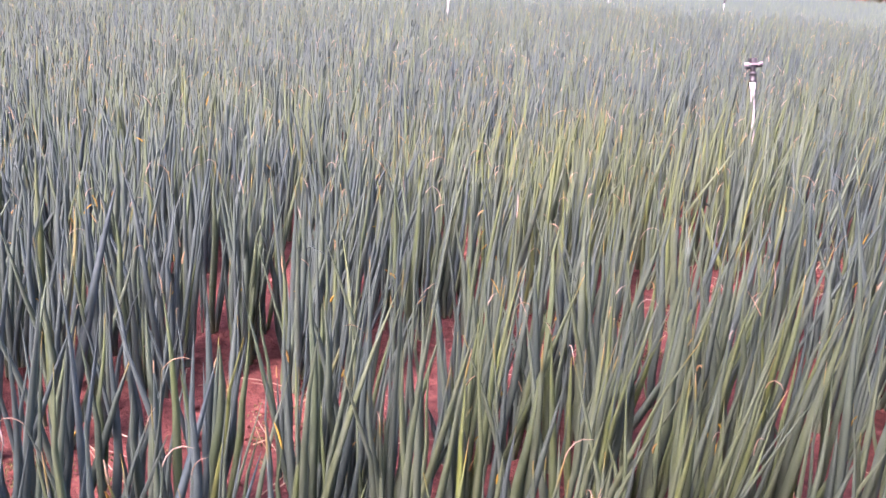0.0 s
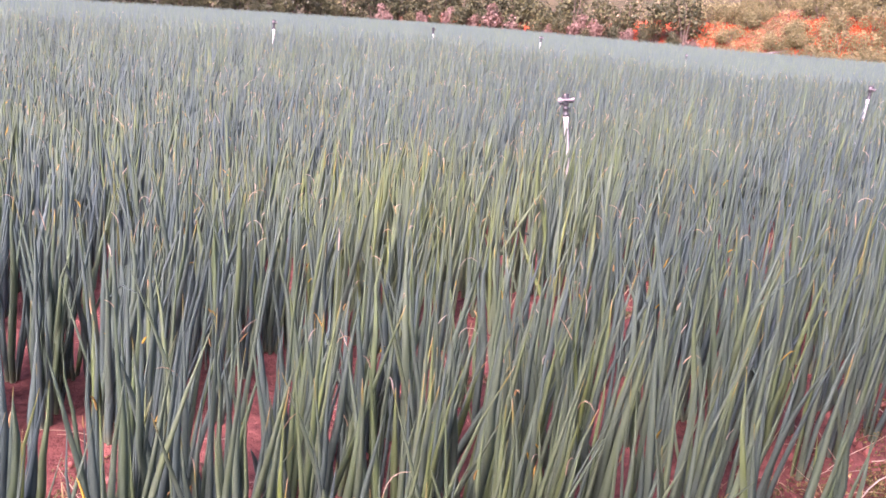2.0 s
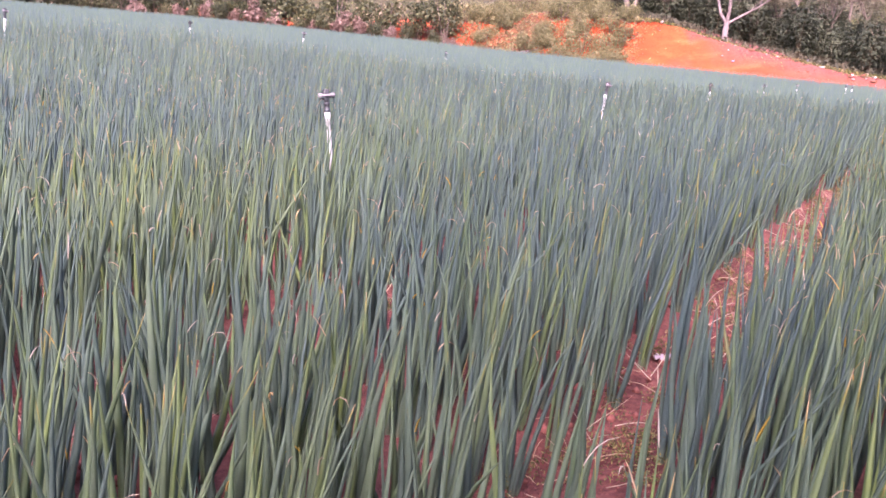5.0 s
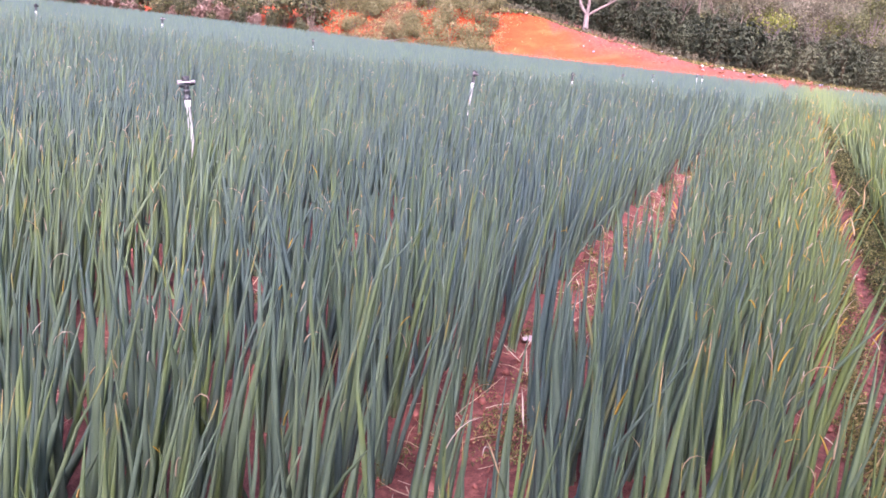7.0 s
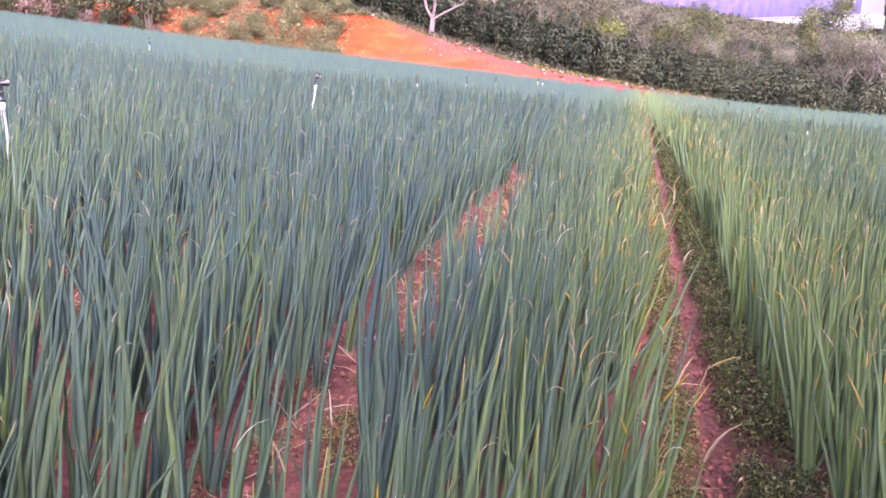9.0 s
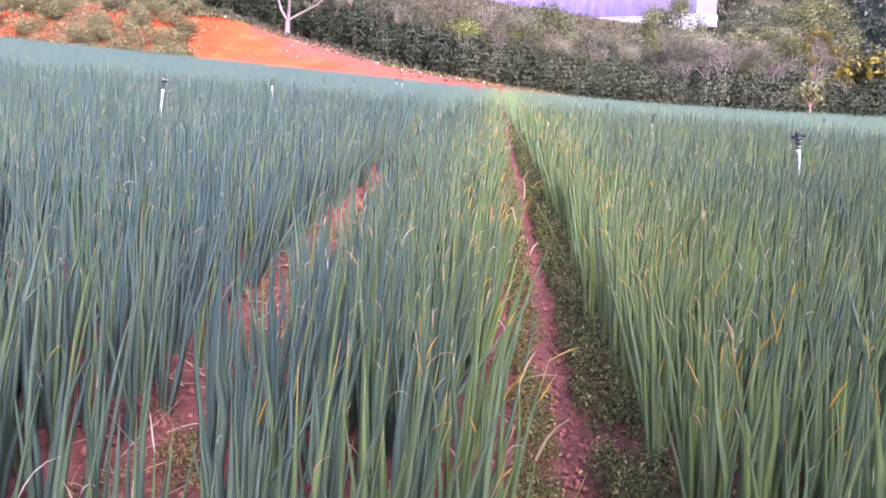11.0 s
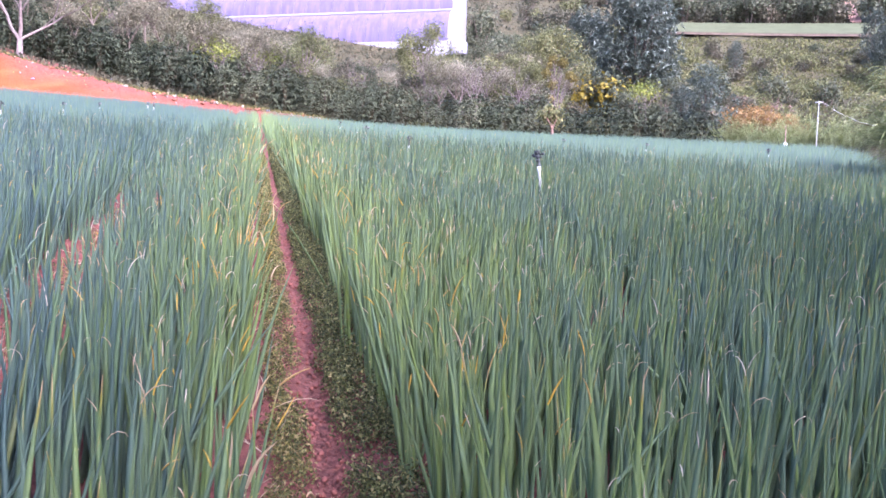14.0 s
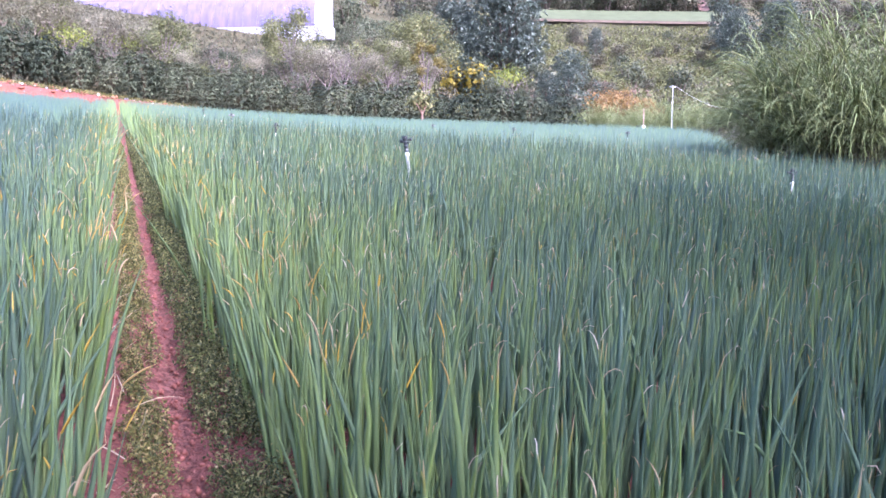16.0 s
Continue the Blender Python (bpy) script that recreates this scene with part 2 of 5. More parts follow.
YELLOW = leaf_material("yellow_flower", [(0.0, (0.0992, 0.0896, 0.0198)), (0.4, (0.248, 0.178, 0.0198)), (1.0, (0.397, 0.273, 0.0298))])
LIME = leaf_material("lime_leaf", [(0.0, (0.0688, 0.0872, 0.0136)), (0.5, (0.174, 0.193, 0.0276)), (1.0, (0.276, 0.267, 0.0552))])
GREENSHRUB = leaf_material("green_shrub_leaf", [(0.0, (0.036, 0.043, 0.025)), (0.5, (0.08, 0.087, 0.049)), (1.0, (0.165, 0.165, 0.1))])
REED = leaf_material("tall_grass_blade", [(0.0, (0.115, 0.145, 0.056)), (0.5, (0.25, 0.285, 0.11)), (0.85, (0.41, 0.42, 0.19)), (1.0, (0.48, 0.42, 0.27))], rough=0.45, glow=0.4)
CANE = plain("brown_cane", (0.06, 0.045, 0.025), 0.7, 0.2, 0.35, 8)
PLUME = leaf_material("tall_grass_plume", [(0.0, (0.13, 0.1, 0.0521)), (1.0, (0.205, 0.167, 0.0966))])
WEED = leaf_material("weed_leaf", [(0.0, (0.026, 0.031, 0.012)), (0.4, (0.075, 0.085, 0.029)), (0.75, (0.19, 0.195, 0.065)), (1.0, (0.36, 0.3, 0.13))], whole=0.0)
EDGEWEED = leaf_material("edge_weed_leaf", [(0.0, (0.04, 0.044, 0.014)), (0.45, (0.12, 0.12, 0.036)), (0.8, (0.26, 0.225, 0.072)), (1.0, (0.4, 0.29, 0.14))], whole=0.0)
TIP = leaf_material("scorched_tip", [(0.0, (0.42, 0.26, 0.018)), (0.5, (0.5, 0.31, 0.05)), (0.8, (0.46, 0.3, 0.15)), (1.0, (0.5, 0.4, 0.29))], glow=0.25)
STRAND = leaf_material("withered_onion_leaf", [(0.0, (0.341, 0.223, 0.0992)), (0.4, (0.434, 0.31, 0.198)), (1.0, (0.527, 0.459, 0.384))], glow=0.2)
RUST = leaf_material("rusty_leaf", [(0.0, (0.12, 0.08, 0.03)), (0.5, (0.26, 0.15, 0.05)), (1.0, (0.4, 0.22, 0.1))])
DRYGRASS = leaf_material("dry_grass_leaf", [(0.0, (0.07, 0.075, 0.03)), (0.5, (0.14, 0.14, 0.054)), (0.85, (0.21, 0.185, 0.075)), (1.0, (0.27, 0.18, 0.1))])
BANKGRASS = leaf_material("bank_grass_leaf", [(0.0, (0.1, 0.095, 0.045)), (0.5, (0.19, 0.175, 0.08)), (0.85, (0.28, 0.24, 0.11)), (1.0, (0.36, 0.27, 0.16))])


# ---------- mesh builders ----------
def mesh_object(name, verts, faces, mat, parent=None, uvs=None, smooth=False, label=""):
    """One mesh from arrays: faces are rows of equal length."""
    verts, faces = np.asarray(verts, np.float32), np.asarray(faces, np.int32)
    me = bpy.data.meshes.new(name)
    me.vertices.add(len(verts))
    me.vertices.foreach_set("co", verts.ravel())
    count, width = faces.shape
    me.loops.add(count * width)
    me.loops.foreach_set("vertex_index", faces.ravel())
    me.polygons.add(count)
    me.polygons.foreach_set("loop_start", np.arange(0, count * width, width, dtype=np.int32))
    if smooth:
        me.polygons.foreach_set("use_smooth", np.ones(count, bool))
    if uvs is not None:
        layer = me.uv_layers.new(name="along")
        layer.data.foreach_set("uv", np.asarray(uvs, np.float32)[faces.ravel()].ravel())
    me.update(calc_edges=True)
    me.materials.append(mat)
    ob = new(name, me)
    if parent is not None:
        ob.parent = parent
    if label:
        tagged(ob, label)
    return ob


def joined(pieces):
    """Verts and faces of several (verts, faces) as one."""
    vs, fs, at = [], [], 0
    for v, f in pieces:
        vs.append(v)
        fs.append(np.asarray(f) + at)
        at += len(v)
    return np.concatenate(vs), np.concatenate(fs)


def blades(rng, base, height, width, heading, lean, bend, kink, segments, sides, profile, flat=0.75):
    """Tapered tubes, one a leaf, grown step by step from the ground: returns verts, quads, uvs."""
    count = len(base)
    t = np.linspace(0, 1, segments + 1)
    mid = (t[1:] + t[:-1]) / 2
    angle = lean[:, None] + bend[:, None] * mid[None] ** 1.5
    if kink is not None:
        where, much = kink
        angle = angle + much[:, None] * np.clip((mid[None] - where[:, None]) * 6, 0, 1)
    step = height[:, None] / segments
    dx, dz = np.sin(angle) * step, np.cos(angle) * step
    run = np.concatenate([np.zeros((count, 1)), np.cumsum(dx, 1)], 1)
    up = np.concatenate([np.zeros((count, 1)), np.cumsum(dz, 1)], 1)
    hx, hy = np.cos(heading), np.sin(heading)
    twist = rng.normal(0, 0.012, (count, segments + 1)).cumsum(1) * height[:, None]
    cx = base[:, 0, None] + run * hx[:, None] - twist * hy[:, None]
    cy = base[:, 1, None] + run * hy[:, None] + twist * hx[:, None]
    cz = base[:, 2, None] + up
    rad = width[:, None] / 2 * np.interp(t, *profile)[None]
    ring = np.arange(sides) * 2 * np.pi / sides
    turn = rng.uniform(0, 2 * np.pi, count)
    face = np.concatenate([angle[:, :1], (angle[:, 1:] + angle[:, :-1]) / 2, angle[:, -1:]], 1)
    a, b = np.cos(ring[None] + turn[:, None]), flat * np.sin(ring[None] + turn[:, None])
    # across the lean, and along it square to the leaf
    sx, sy = -hy[:, None, None], hx[:, None, None]
    nx, ny, nz = np.cos(face)[..., None] * hx[:, None, None], np.cos(face)[..., None] * hy[:, None, None], -np.sin(face)[..., None]
    A, B, Rr = a[:, None, :], b[:, None, :], rad[..., None]
    vx = cx[..., None] + Rr * (A * sx + B * nx)
    vy = cy[..., None] + Rr * (A * sy + B * ny)
    vz = cz[..., None] + Rr * (B * nz)
    verts = np.stack([vx, vy, vz], -1).reshape(-1, 3)
    uv = np.stack([np.broadcast_to((np.arange(sides) / sides)[None, None], vx.shape), np.broadcast_to(t[None, :, None], vx.shape)], -1).reshape(-1, 2)
    i, j, k = np.meshgrid(np.arange(count), np.arange(segments), np.arange(sides), indexing="ij")
    per = (segments + 1) * sides
    p = i * per + j * sides
    quads = np.stack([p + k, p + (k + 1) % sides, p + sides + (k + 1) % sides, p + sides + k], -1).reshape(-1, 4)
    return verts, quads, uv


def leaf_quads(rng, centres, normals, size, aspect=0.5, ruffle=0.55):
    """Small folded leaves, four corners each, at the centres, facing roughly along the normals."""
    count = len(centres)
    nrm = normals + rng.normal(0, ruffle, (count, 3))
    nrm /= np.linalg.norm(nrm, axis=1, keepdims=True)
    side = np.cross(nrm, rng.normal(0, 1, (count, 3)))
    side /= np.linalg.norm(side, axis=1, keepdims=True)
    tip = np.cross(nrm, side)
    s = (size * rng.uniform(0.6, 1.35, count))[:, None]
    fold = nrm * s * 0.12
    v = np.stack([centres - tip * s / 2, centres + side * s * aspect / 2 + fold, centres + tip * s / 2, centres - side * s * aspect / 2 + fold], 1)
    return v.reshape(-1, 3), np.arange(count * 4).reshape(-1, 4)


def tube(points, radii, sides=7):
    """A bent tapered tube through the points."""
    points = np.asarray(points, float)
    verts, faces = [], []
    for i, (p, r) in enumerate(zip(points, radii)):
        way = points[min(i + 1, len(points) - 1)] - points[max(i - 1, 0)]
        way /= np.linalg.norm(way)
        a = np.cross(way, (0.31, 0.87, 0.37))
        a /= np.linalg.norm(a)
        b = np.cross(way, a)
        for k in range(sides):
            q = 2 * math.pi * k / sides
            verts.append(p + r * (a * math.cos(q) + b * math.sin(q)))
    for i in range(len(points) - 1):
        for k in range(sides):
            faces.append((i * sides + k, i * sides + (k + 1) % sides, (i + 1) * sides + (k + 1) % sides, (i + 1) * sides + k))
    n = len(verts)
    for i in (0, len(points) - 1):
        verts.append(points[i])
        for k in range(sides):
            faces.append((i * sides + k, i * sides + (k + 1) % sides, n, n))
        n += 1
    return np.array(verts), np.array(faces)


def clean_tube(*args, **kw):
    """As tube(), without its two end caps."""
    v, f = tube(*args, **kw)
    return v, f[[a != b for a, b in f[:, 2:]]]


def empty(name, x, y, z=None, rz=0.0, scale=1.0):
    e = new(name)
    e.empty_display_size = 0.3
    e.matrix_basis = Matrix.Translation((x, y, ground(x, y) if z is None else z)) @ Euler((0, 0, rz)).to_matrix().to_4x4() @ Matrix.Scale(scale, 4)
    return e


def placed(x, y, rz=0.0, z=None):
    return pose(x, y, ground(x, y) if z is None else z, 0, 0, math.degrees(rz))


def polar(az, r):
    """The place at a bearing and distance from the viewer."""
    return STAND[0] + r * math.cos(radians(az)), STAND[1] + r * math.sin(radians(az))


# ---------- the ground: one sheet ----------
def build_ground():
    rings = np.concatenate([[0.0001], np.geomspace(0.25, 12, 120), np.geomspace(12.3, 90, 95), np.geomspace(93, 2500, 45)])
    angles = np.radians(np.concatenate([np.arange(-25, 130, 0.75), np.arange(130, 335, 2.5)]))
    rr, aa = np.meshgrid(rings, angles, indexing="ij")
    x, y = STAND[0] + rr * np.cos(aa), STAND[1] + rr * np.sin(aa)
    z = land_z(x, y)
    lump = np.array([noise.noise((a * 3.1, b * 3.1, 0.3)) * 0.022 + noise.noise((a * 9, b * 9, 4.0)) * 0.018 + noise.noise((a * 24, b * 24, 8.0)) * 0.008 for a, b in zip(x.ravel(), y.ravel())]).reshape(x.shape)
    az = (np.degrees(aa) + 180) % 360 - 180
    out = rr - field_edge(az)
    rough_land = np.array([noise.fractal((a * 0.16, b * 0.16, 7.0), 1.0, 2.0, 5) for a, b in zip(x.ravel(), y.ravel())]).reshape(x.shape)
    z = z + lump * np.clip(14 / rr, 0.2, 1) + rough_land * 0.5 * np.clip(out / 6, 0, 1)
    n, m = x.shape
    i, j = np.meshgrid(np.arange(n - 1), np.arange(m), indexing="ij")
    quads = np.stack([i * m + j, (i + 1) * m + j, (i + 1) * m + (j + 1) % m, i * m + (j + 1) % m], -1).reshape(-1, 4)
    ob = mesh_object("ground", np.stack([x, y, z], -1).reshape(-1, 3), quads, SOIL, smooth=True)
    v = x * SIDE[0] + y * SIDE[1]
    cut = np.clip(out / 0.5, 0, 1) * np.interp(az, [20, 30, 44, 48, 80, 90], [0.0, 0.25, 0.75, 1, 1, 0]) * np.clip((np.interp(az, [20, 40, 50, 60, 75], [1.4, 2.0, 2.2, 9, 9]) - out) / 0.6, 0, 1)
    grass = np.clip((out - np.interp(az, [0, 16, 22, 35, 50, 55, 60], [0, 0.2, 2.0, 4.0, 5.5, 3.0, 0])) / 1.5, 0, 1) * (1 - cut)
    grass = np.maximum(grass, np.clip(out / 2, 0, 1) * 0.6 * np.clip(rough_land * 2.6 - 0.05, 0, 1) * ((az > 54) & (az < 90)))
    trod = bump(v, -1.0, 0.07) * (rr < 40)
    data = ob.data.color_attributes.new("cover", "FLOAT_COLOR", "POINT")
    data.data.foreach_set("color", np.stack([cut, grass, trod, np.ones_like(cut)], -1).astype(np.float32).ravel())
    tagged(ob, "red clay field soil rising to a raw cut bank and grassy hillside", "ground", kind="structure")


build_ground()


# ---------- the crop ----------
ROUND_LEAF = ([0, 0.12, 0.3, 0.5, 0.75, 0.92, 1], [0.72, 0.95, 1.0, 0.9, 0.6, 0.27, 0.05])
SLIM_LEAF = ([0, 0.5, 1], [1.0, 0.68, 0.05])
SPIKE = ([0, 0.4, 0.8, 1], [0.8, 1.0, 0.6, 0.06])


def in_bed(u, v, bed):
    """The furrow narrows and closes up the slope, the path stays open."""
    half = 0.225 * np.clip((14 - u) / 7, 0.15, 1)
    if bed == 0:
        return v > np.minimum(0.46 + half, np.interp(u, [1, 2.4, 4, 6], [0.43, 0.55, 0.64, 0.7]))
    if bed == 1:
        return (v > -0.665 - 0.014 * np.clip(u - 12, 0, 9)) & (v < np.minimum(0.43 - half, np.interp(u, [0.5, 2.2, 3.6, 6.5], [-0.03, 0.03, 0.09, 0.14])))
    return v < -1.26 + 0.012 * np.clip(u - 13, 0, 9)


def onion_points(rng, spacing_u, spacing_v, r0, r1, az0, az1, bed):
    """Plant places on a jittered grid along the rows, inside the field and the ring r0 to r1."""
    uu, vv = np.meshgrid(np.arange(-75, 75, spacing_u), np.arange(-62, 66, spacing_v), indexing="ij")
    u = uu.ravel() + rng.normal(0, spacing_u * 0.3, uu.size)
    v = vv.ravel() + rng.normal(0, spacing_v * 0.2, uu.size)
    x, y = u * RUN[0] + v * SIDE[0], u * RUN[1] + v * SIDE[1]
    steps = np.arange(-75, 75, 0.3)
    ragged = steps, np.array([0.06 * noise.noise((q * 1.1, 4.0 + bed, 1.0)) for q in steps])
    r, az = np.hypot(x - STAND[0], y - STAND[1]), np.degrees(np.arctan2(y - STAND[1], x - STAND[0]))
    edge_r = field_edge(az)
    inside = r < edge_r - 0.15
    r, az = np.hypot(x - 0.15, y + 0.58), np.degrees(np.arctan2(y + 0.58, x - 0.15))
    r = r + np.where(r > 6, rng.normal(0, 0.07, len(r)) * r, 0)
    stray = (bed == 1) & (v > -0.1) & (v < 0.3) & (u > 0.8) & (u < 5) & (rng.random(len(v)) < 0.13)
    keep = inside & (r >= r0) & (r < r1) & (az >= az0) & (az < az1) & in_bed(u, v + np.interp(u, *ragged) + rng.normal(0, 0.025, len(v)), bed) | (stray & inside & (r >= r0) & (r < r1) & (az >= az0) & (az < az1))
    x, y, u, v = x[keep], y[keep], u[keep], v[keep]
    open_ground = 0.22 * np.clip((4.2 - u) / 1.5, 0, 1) * np.clip((2.7 - v) / 0.5, 0, 1) * (bed == 0)
    thin = np.array([noise.noise((a * 1.6, b * 1.6, 9.0)) for a, b in zip(x, y)])
    gaps = open_ground + 0.95 * bump(v, 1.86, 0.22) + 0.85 * bump(v, 3.12, 0.16) + 0.5 * bump(v, 4.4, 0.15) + 0.6 * bump(v, -2.62, 0.13) * (u < 7) + 0.9 * np.exp(-((u - 5.1) ** 2 / 0.5 + (v + 2.95) ** 2 / 0.06))
    keep = (thin > (-0.4, -0.45, -0.42)[bed]) & (rng.random(len(x)) > gaps) & (np.hypot(x - 0.1, y + 0.55) > 0.28)
    return x[keep], y[keep], u[keep], v[keep]


def spikes(base, height, width, heading, lean):
    """Far leaves: slim three-sided spikes; returns verts and triangles."""
    n = len(base)
    ring = np.arange(3) * 2.0944
    a = ring[None] + heading[:, None] * 3.7
    foot = np.stack([base[:, 0, None] + width[:, None] / 2 * np.cos(a), base[:, 1, None] + width[:, None] / 2 * np.sin(a), np.repeat(base[:, 2, None], 3, 1)], -1)
    tip = base + np.stack([np.cos(heading) * np.sin(lean), np.sin(heading) * np.sin(lean), np.cos(lean)], 1) * height[:, None]
    verts = np.concatenate([foot, tip[:, None]], 1).reshape(-1, 3)
    k = np.arange(n)[:, None] * 4
    tris = np.stack([np.concatenate([k + i, k + (i + 1) % 3, k + 3], 1) for i in range(3)], 1).reshape(-1, 3)
    return verts, tris


WITHERED = []  # ends of leaves on which the tip has dried: place, direction, side of the path


def crop_leaves(rng, x, y, u, v, leaves, bed, wide, loose=1.0):
    """Size, lean and greenness of every leaf of the plants at x, y: a fan from one foot."""
    count = len(x) * leaves
    plant = np.repeat(rng.normal(1, 0.07, len(x)), leaves)
    start = np.repeat(rng.uniform(0, 2 * np.pi, len(x)), leaves)
    heading = start + np.tile(np.arange(leaves), len(x)) * 2 * np.pi / leaves + rng.normal(0, 0.5, count)
    x, y, u, v = (np.repeat(a, leaves) for a in (x, y, u, v))
    foot = rng.uniform(0.004, 0.03, count)
    x, y = x + foot * np.cos(heading), y + foot * np.sin(heading)
    height = np.clip((0.67 + 0.04 * np.clip((np.hypot(x, y) - 7) / 4, 0, 1)) * plant * rng.normal(1.0, 0.12, count), 0.26, 0.85)
    lean = np.abs(rng.normal(0.09, 0.07, count))
    lean = np.where((rng.random(count) < 0.04) & (np.abs(v + 0.65) > 0.2), rng.uniform(0.25, 0.5, count), lean)
    # a common drift with the breeze, and outward at the edge of a bed
    push = np.stack([np.full(count, 0.04), np.full(count, -0.025)], 1)
    outward = -0.06 * np.exp(-np.abs(v - 0.62) / 0.15) + (0.03 * np.exp(-np.abs(v - 0.26) / 0.12) - 0.075 * np.exp(-np.abs(v + 0.65) / 0.16) if bed == 1 else 0) + 0.11 * np.exp(-np.abs(v + 1.25) / 0.14)
    push = push + outward[:, None] * SIDE[None]
    vec = np.stack([np.cos(heading), np.sin(heading)], 1) * lean[:, None] + push
    heading, lean = np.arctan2(vec[:, 1], vec[:, 0]), loose * np.hypot(vec[:, 0], vec[:, 1])
    broken = rng.random(count) < 0.17
    height = np.where(broken, height * rng.uniform(0.4, 0.8, count), height)
    width = wide * rng.normal(0.0235, 0.0055, count).clip(0.01)
    # greener beside open ground and in patches, less so far from the viewer
    thick = np.repeat([noise.noise((a * 0.45, b * 0.45, 3.0)) for a, b in zip(x[::leaves], y[::leaves])], leaves)
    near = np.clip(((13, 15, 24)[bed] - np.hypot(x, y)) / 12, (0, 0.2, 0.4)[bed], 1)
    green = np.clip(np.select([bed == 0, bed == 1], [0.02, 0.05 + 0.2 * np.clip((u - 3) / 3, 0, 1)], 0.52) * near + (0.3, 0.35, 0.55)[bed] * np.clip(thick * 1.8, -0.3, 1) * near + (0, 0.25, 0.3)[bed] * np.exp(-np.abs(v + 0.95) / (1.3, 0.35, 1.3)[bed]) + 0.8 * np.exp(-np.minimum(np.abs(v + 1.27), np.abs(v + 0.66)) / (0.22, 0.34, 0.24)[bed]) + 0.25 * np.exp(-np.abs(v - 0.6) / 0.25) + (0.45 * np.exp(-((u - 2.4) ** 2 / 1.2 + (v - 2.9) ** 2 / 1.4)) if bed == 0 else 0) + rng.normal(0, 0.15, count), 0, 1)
    base = np.stack([x, y, land_z(x, y) - 0.015], 1)
    return base, height, width, heading, lean, green, broken, v


def onion_bed(name, bed, label):
    rng = np.random.default_rng(10 + bed)
    pieces, uvs = [], []
    for du, dv, r0, r1, az0, az1, leaves, seg, sides, wide in (
        (0.115, 0.17, 0.0, 4.5, -25, 132, 6, 6, 4, 1.0),
        (0.12, 0.17, 4.5, 9.0, -23, 130, 5, 4, 3, 1.08),
        (0.14, 0.185, 9.0, 19.0, -20, 126, 3, 2, 3, 1.65),
        (0.16, 0.2, 0.0, 7.0, -181, -25, 3, 2, 3, 1.3),
        (0.16, 0.2, 0.0, 7.0, 132, 181, 3, 2, 3, 1.3),
    ):
        x, y, u, v = onion_points(rng, du, dv, r0, r1, az0, az1, bed)
        if not len(x):
            continue
        base, height, width, heading, lean, green, broken, v = crop_leaves(rng, x, y, u, v, leaves, bed, wide, 1.0 if seg > 3 else 1.5)
        count = len(base)
        bend = rng.normal(0.05, 0.12, count)
        limp = rng.random(count) < 0.004
        kink = (np.where(limp, rng.uniform(0.4, 0.8, count), 2.0), np.where(limp, rng.uniform(0.5, 1.9, count), 0.0))
        vs, fs, uv = blades(rng, base, height, width, heading, lean, bend, kink if seg > 3 else None, seg, sides, ROUND_LEAF if seg > 2 else SLIM_LEAF)
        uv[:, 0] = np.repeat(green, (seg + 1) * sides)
        pieces.append((vs, fs))
        uvs.append(uv)
        if seg > 3 or az0 == -20:
            rings = vs.reshape(count, seg + 1, sides, 3).mean(2)
            way = rings[:, -1] - rings[:, -2]
            way /= np.linalg.norm(way, axis=1, keepdims=True)
            edge = np.exp(-np.minimum(np.abs(v + 1.27), np.abs(v + 0.66)) / 0.2)
            dry = rng.random(count) < (np.where(broken, 0.55, 0.11) + 0.5 * edge) * (1.0 if seg > 5 else 0.6)
            dry &= (seg > 3) | (rng.random(count) < 0.3)
            WITHERED.append((rings[dry, -1] - way[dry] * 0.012, way[dry], (np.where(broken, 0.8, 0.85 * edge) > rng.random(count))[dry], edge[dry]))
    vs, fs = joined(pieces)
    ob = mesh_object(name, vs, fs, ONION, uvs=np.concatenate(uvs), smooth=True)
    tagged(ob, label, "onion crop", kind="stuff")


def distant_crop(name, bed, label):
    rng = np.random.default_rng(20 + bed)
    pieces, uvs = [], []
    for du, dv, r0, r1, az0, az1, wide in (
        (0.165, 0.19, 19.0, 33.0, -17, 124, 2.3),
        (0.235, 0.265, 33.0, 80.0, -17, 124, 3.1),
        (0.6, 0.6, 7.0, 30.0, -181, -23, 4.0),
        (0.6, 0.6, 7.0, 30.0, 130, 181, 4.0),
    ):
        x, y, u, v = onion_points(rng, du, dv, r0, r1, az0, az1, bed)
        if not len(x):
            continue
        base, height, width, heading, lean, green, broken, v = crop_leaves(rng, x, y, u, v, 3, bed, wide, 0.9)
        pieces.append(spikes(base, height, width, heading, lean))
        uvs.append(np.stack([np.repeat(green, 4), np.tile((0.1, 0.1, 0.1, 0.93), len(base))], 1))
    vs, fs = joined(pieces)
    tagged(mesh_object(name, vs, fs, ONION, uvs=np.concatenate(uvs)), label, "onion crop", kind="stuff")


onion_bed("onion_bed", 0, "dense blue-green spring onions filling the upper field")
onion_bed("onion_bed", 1, "narrow strip of spring onions between furrow and footpath")
onion_bed("onion_bed", 2, "dense blue-green spring onions filling the lower field")
distant_crop("distant_onions", 0, "even blue-green spring onions far up the field")
distant_crop("distant_onions", 1, "even spring onions of the narrow strip, far off")
distant_crop("distant_onions", 2, "even blue-green spring onions far down the field")


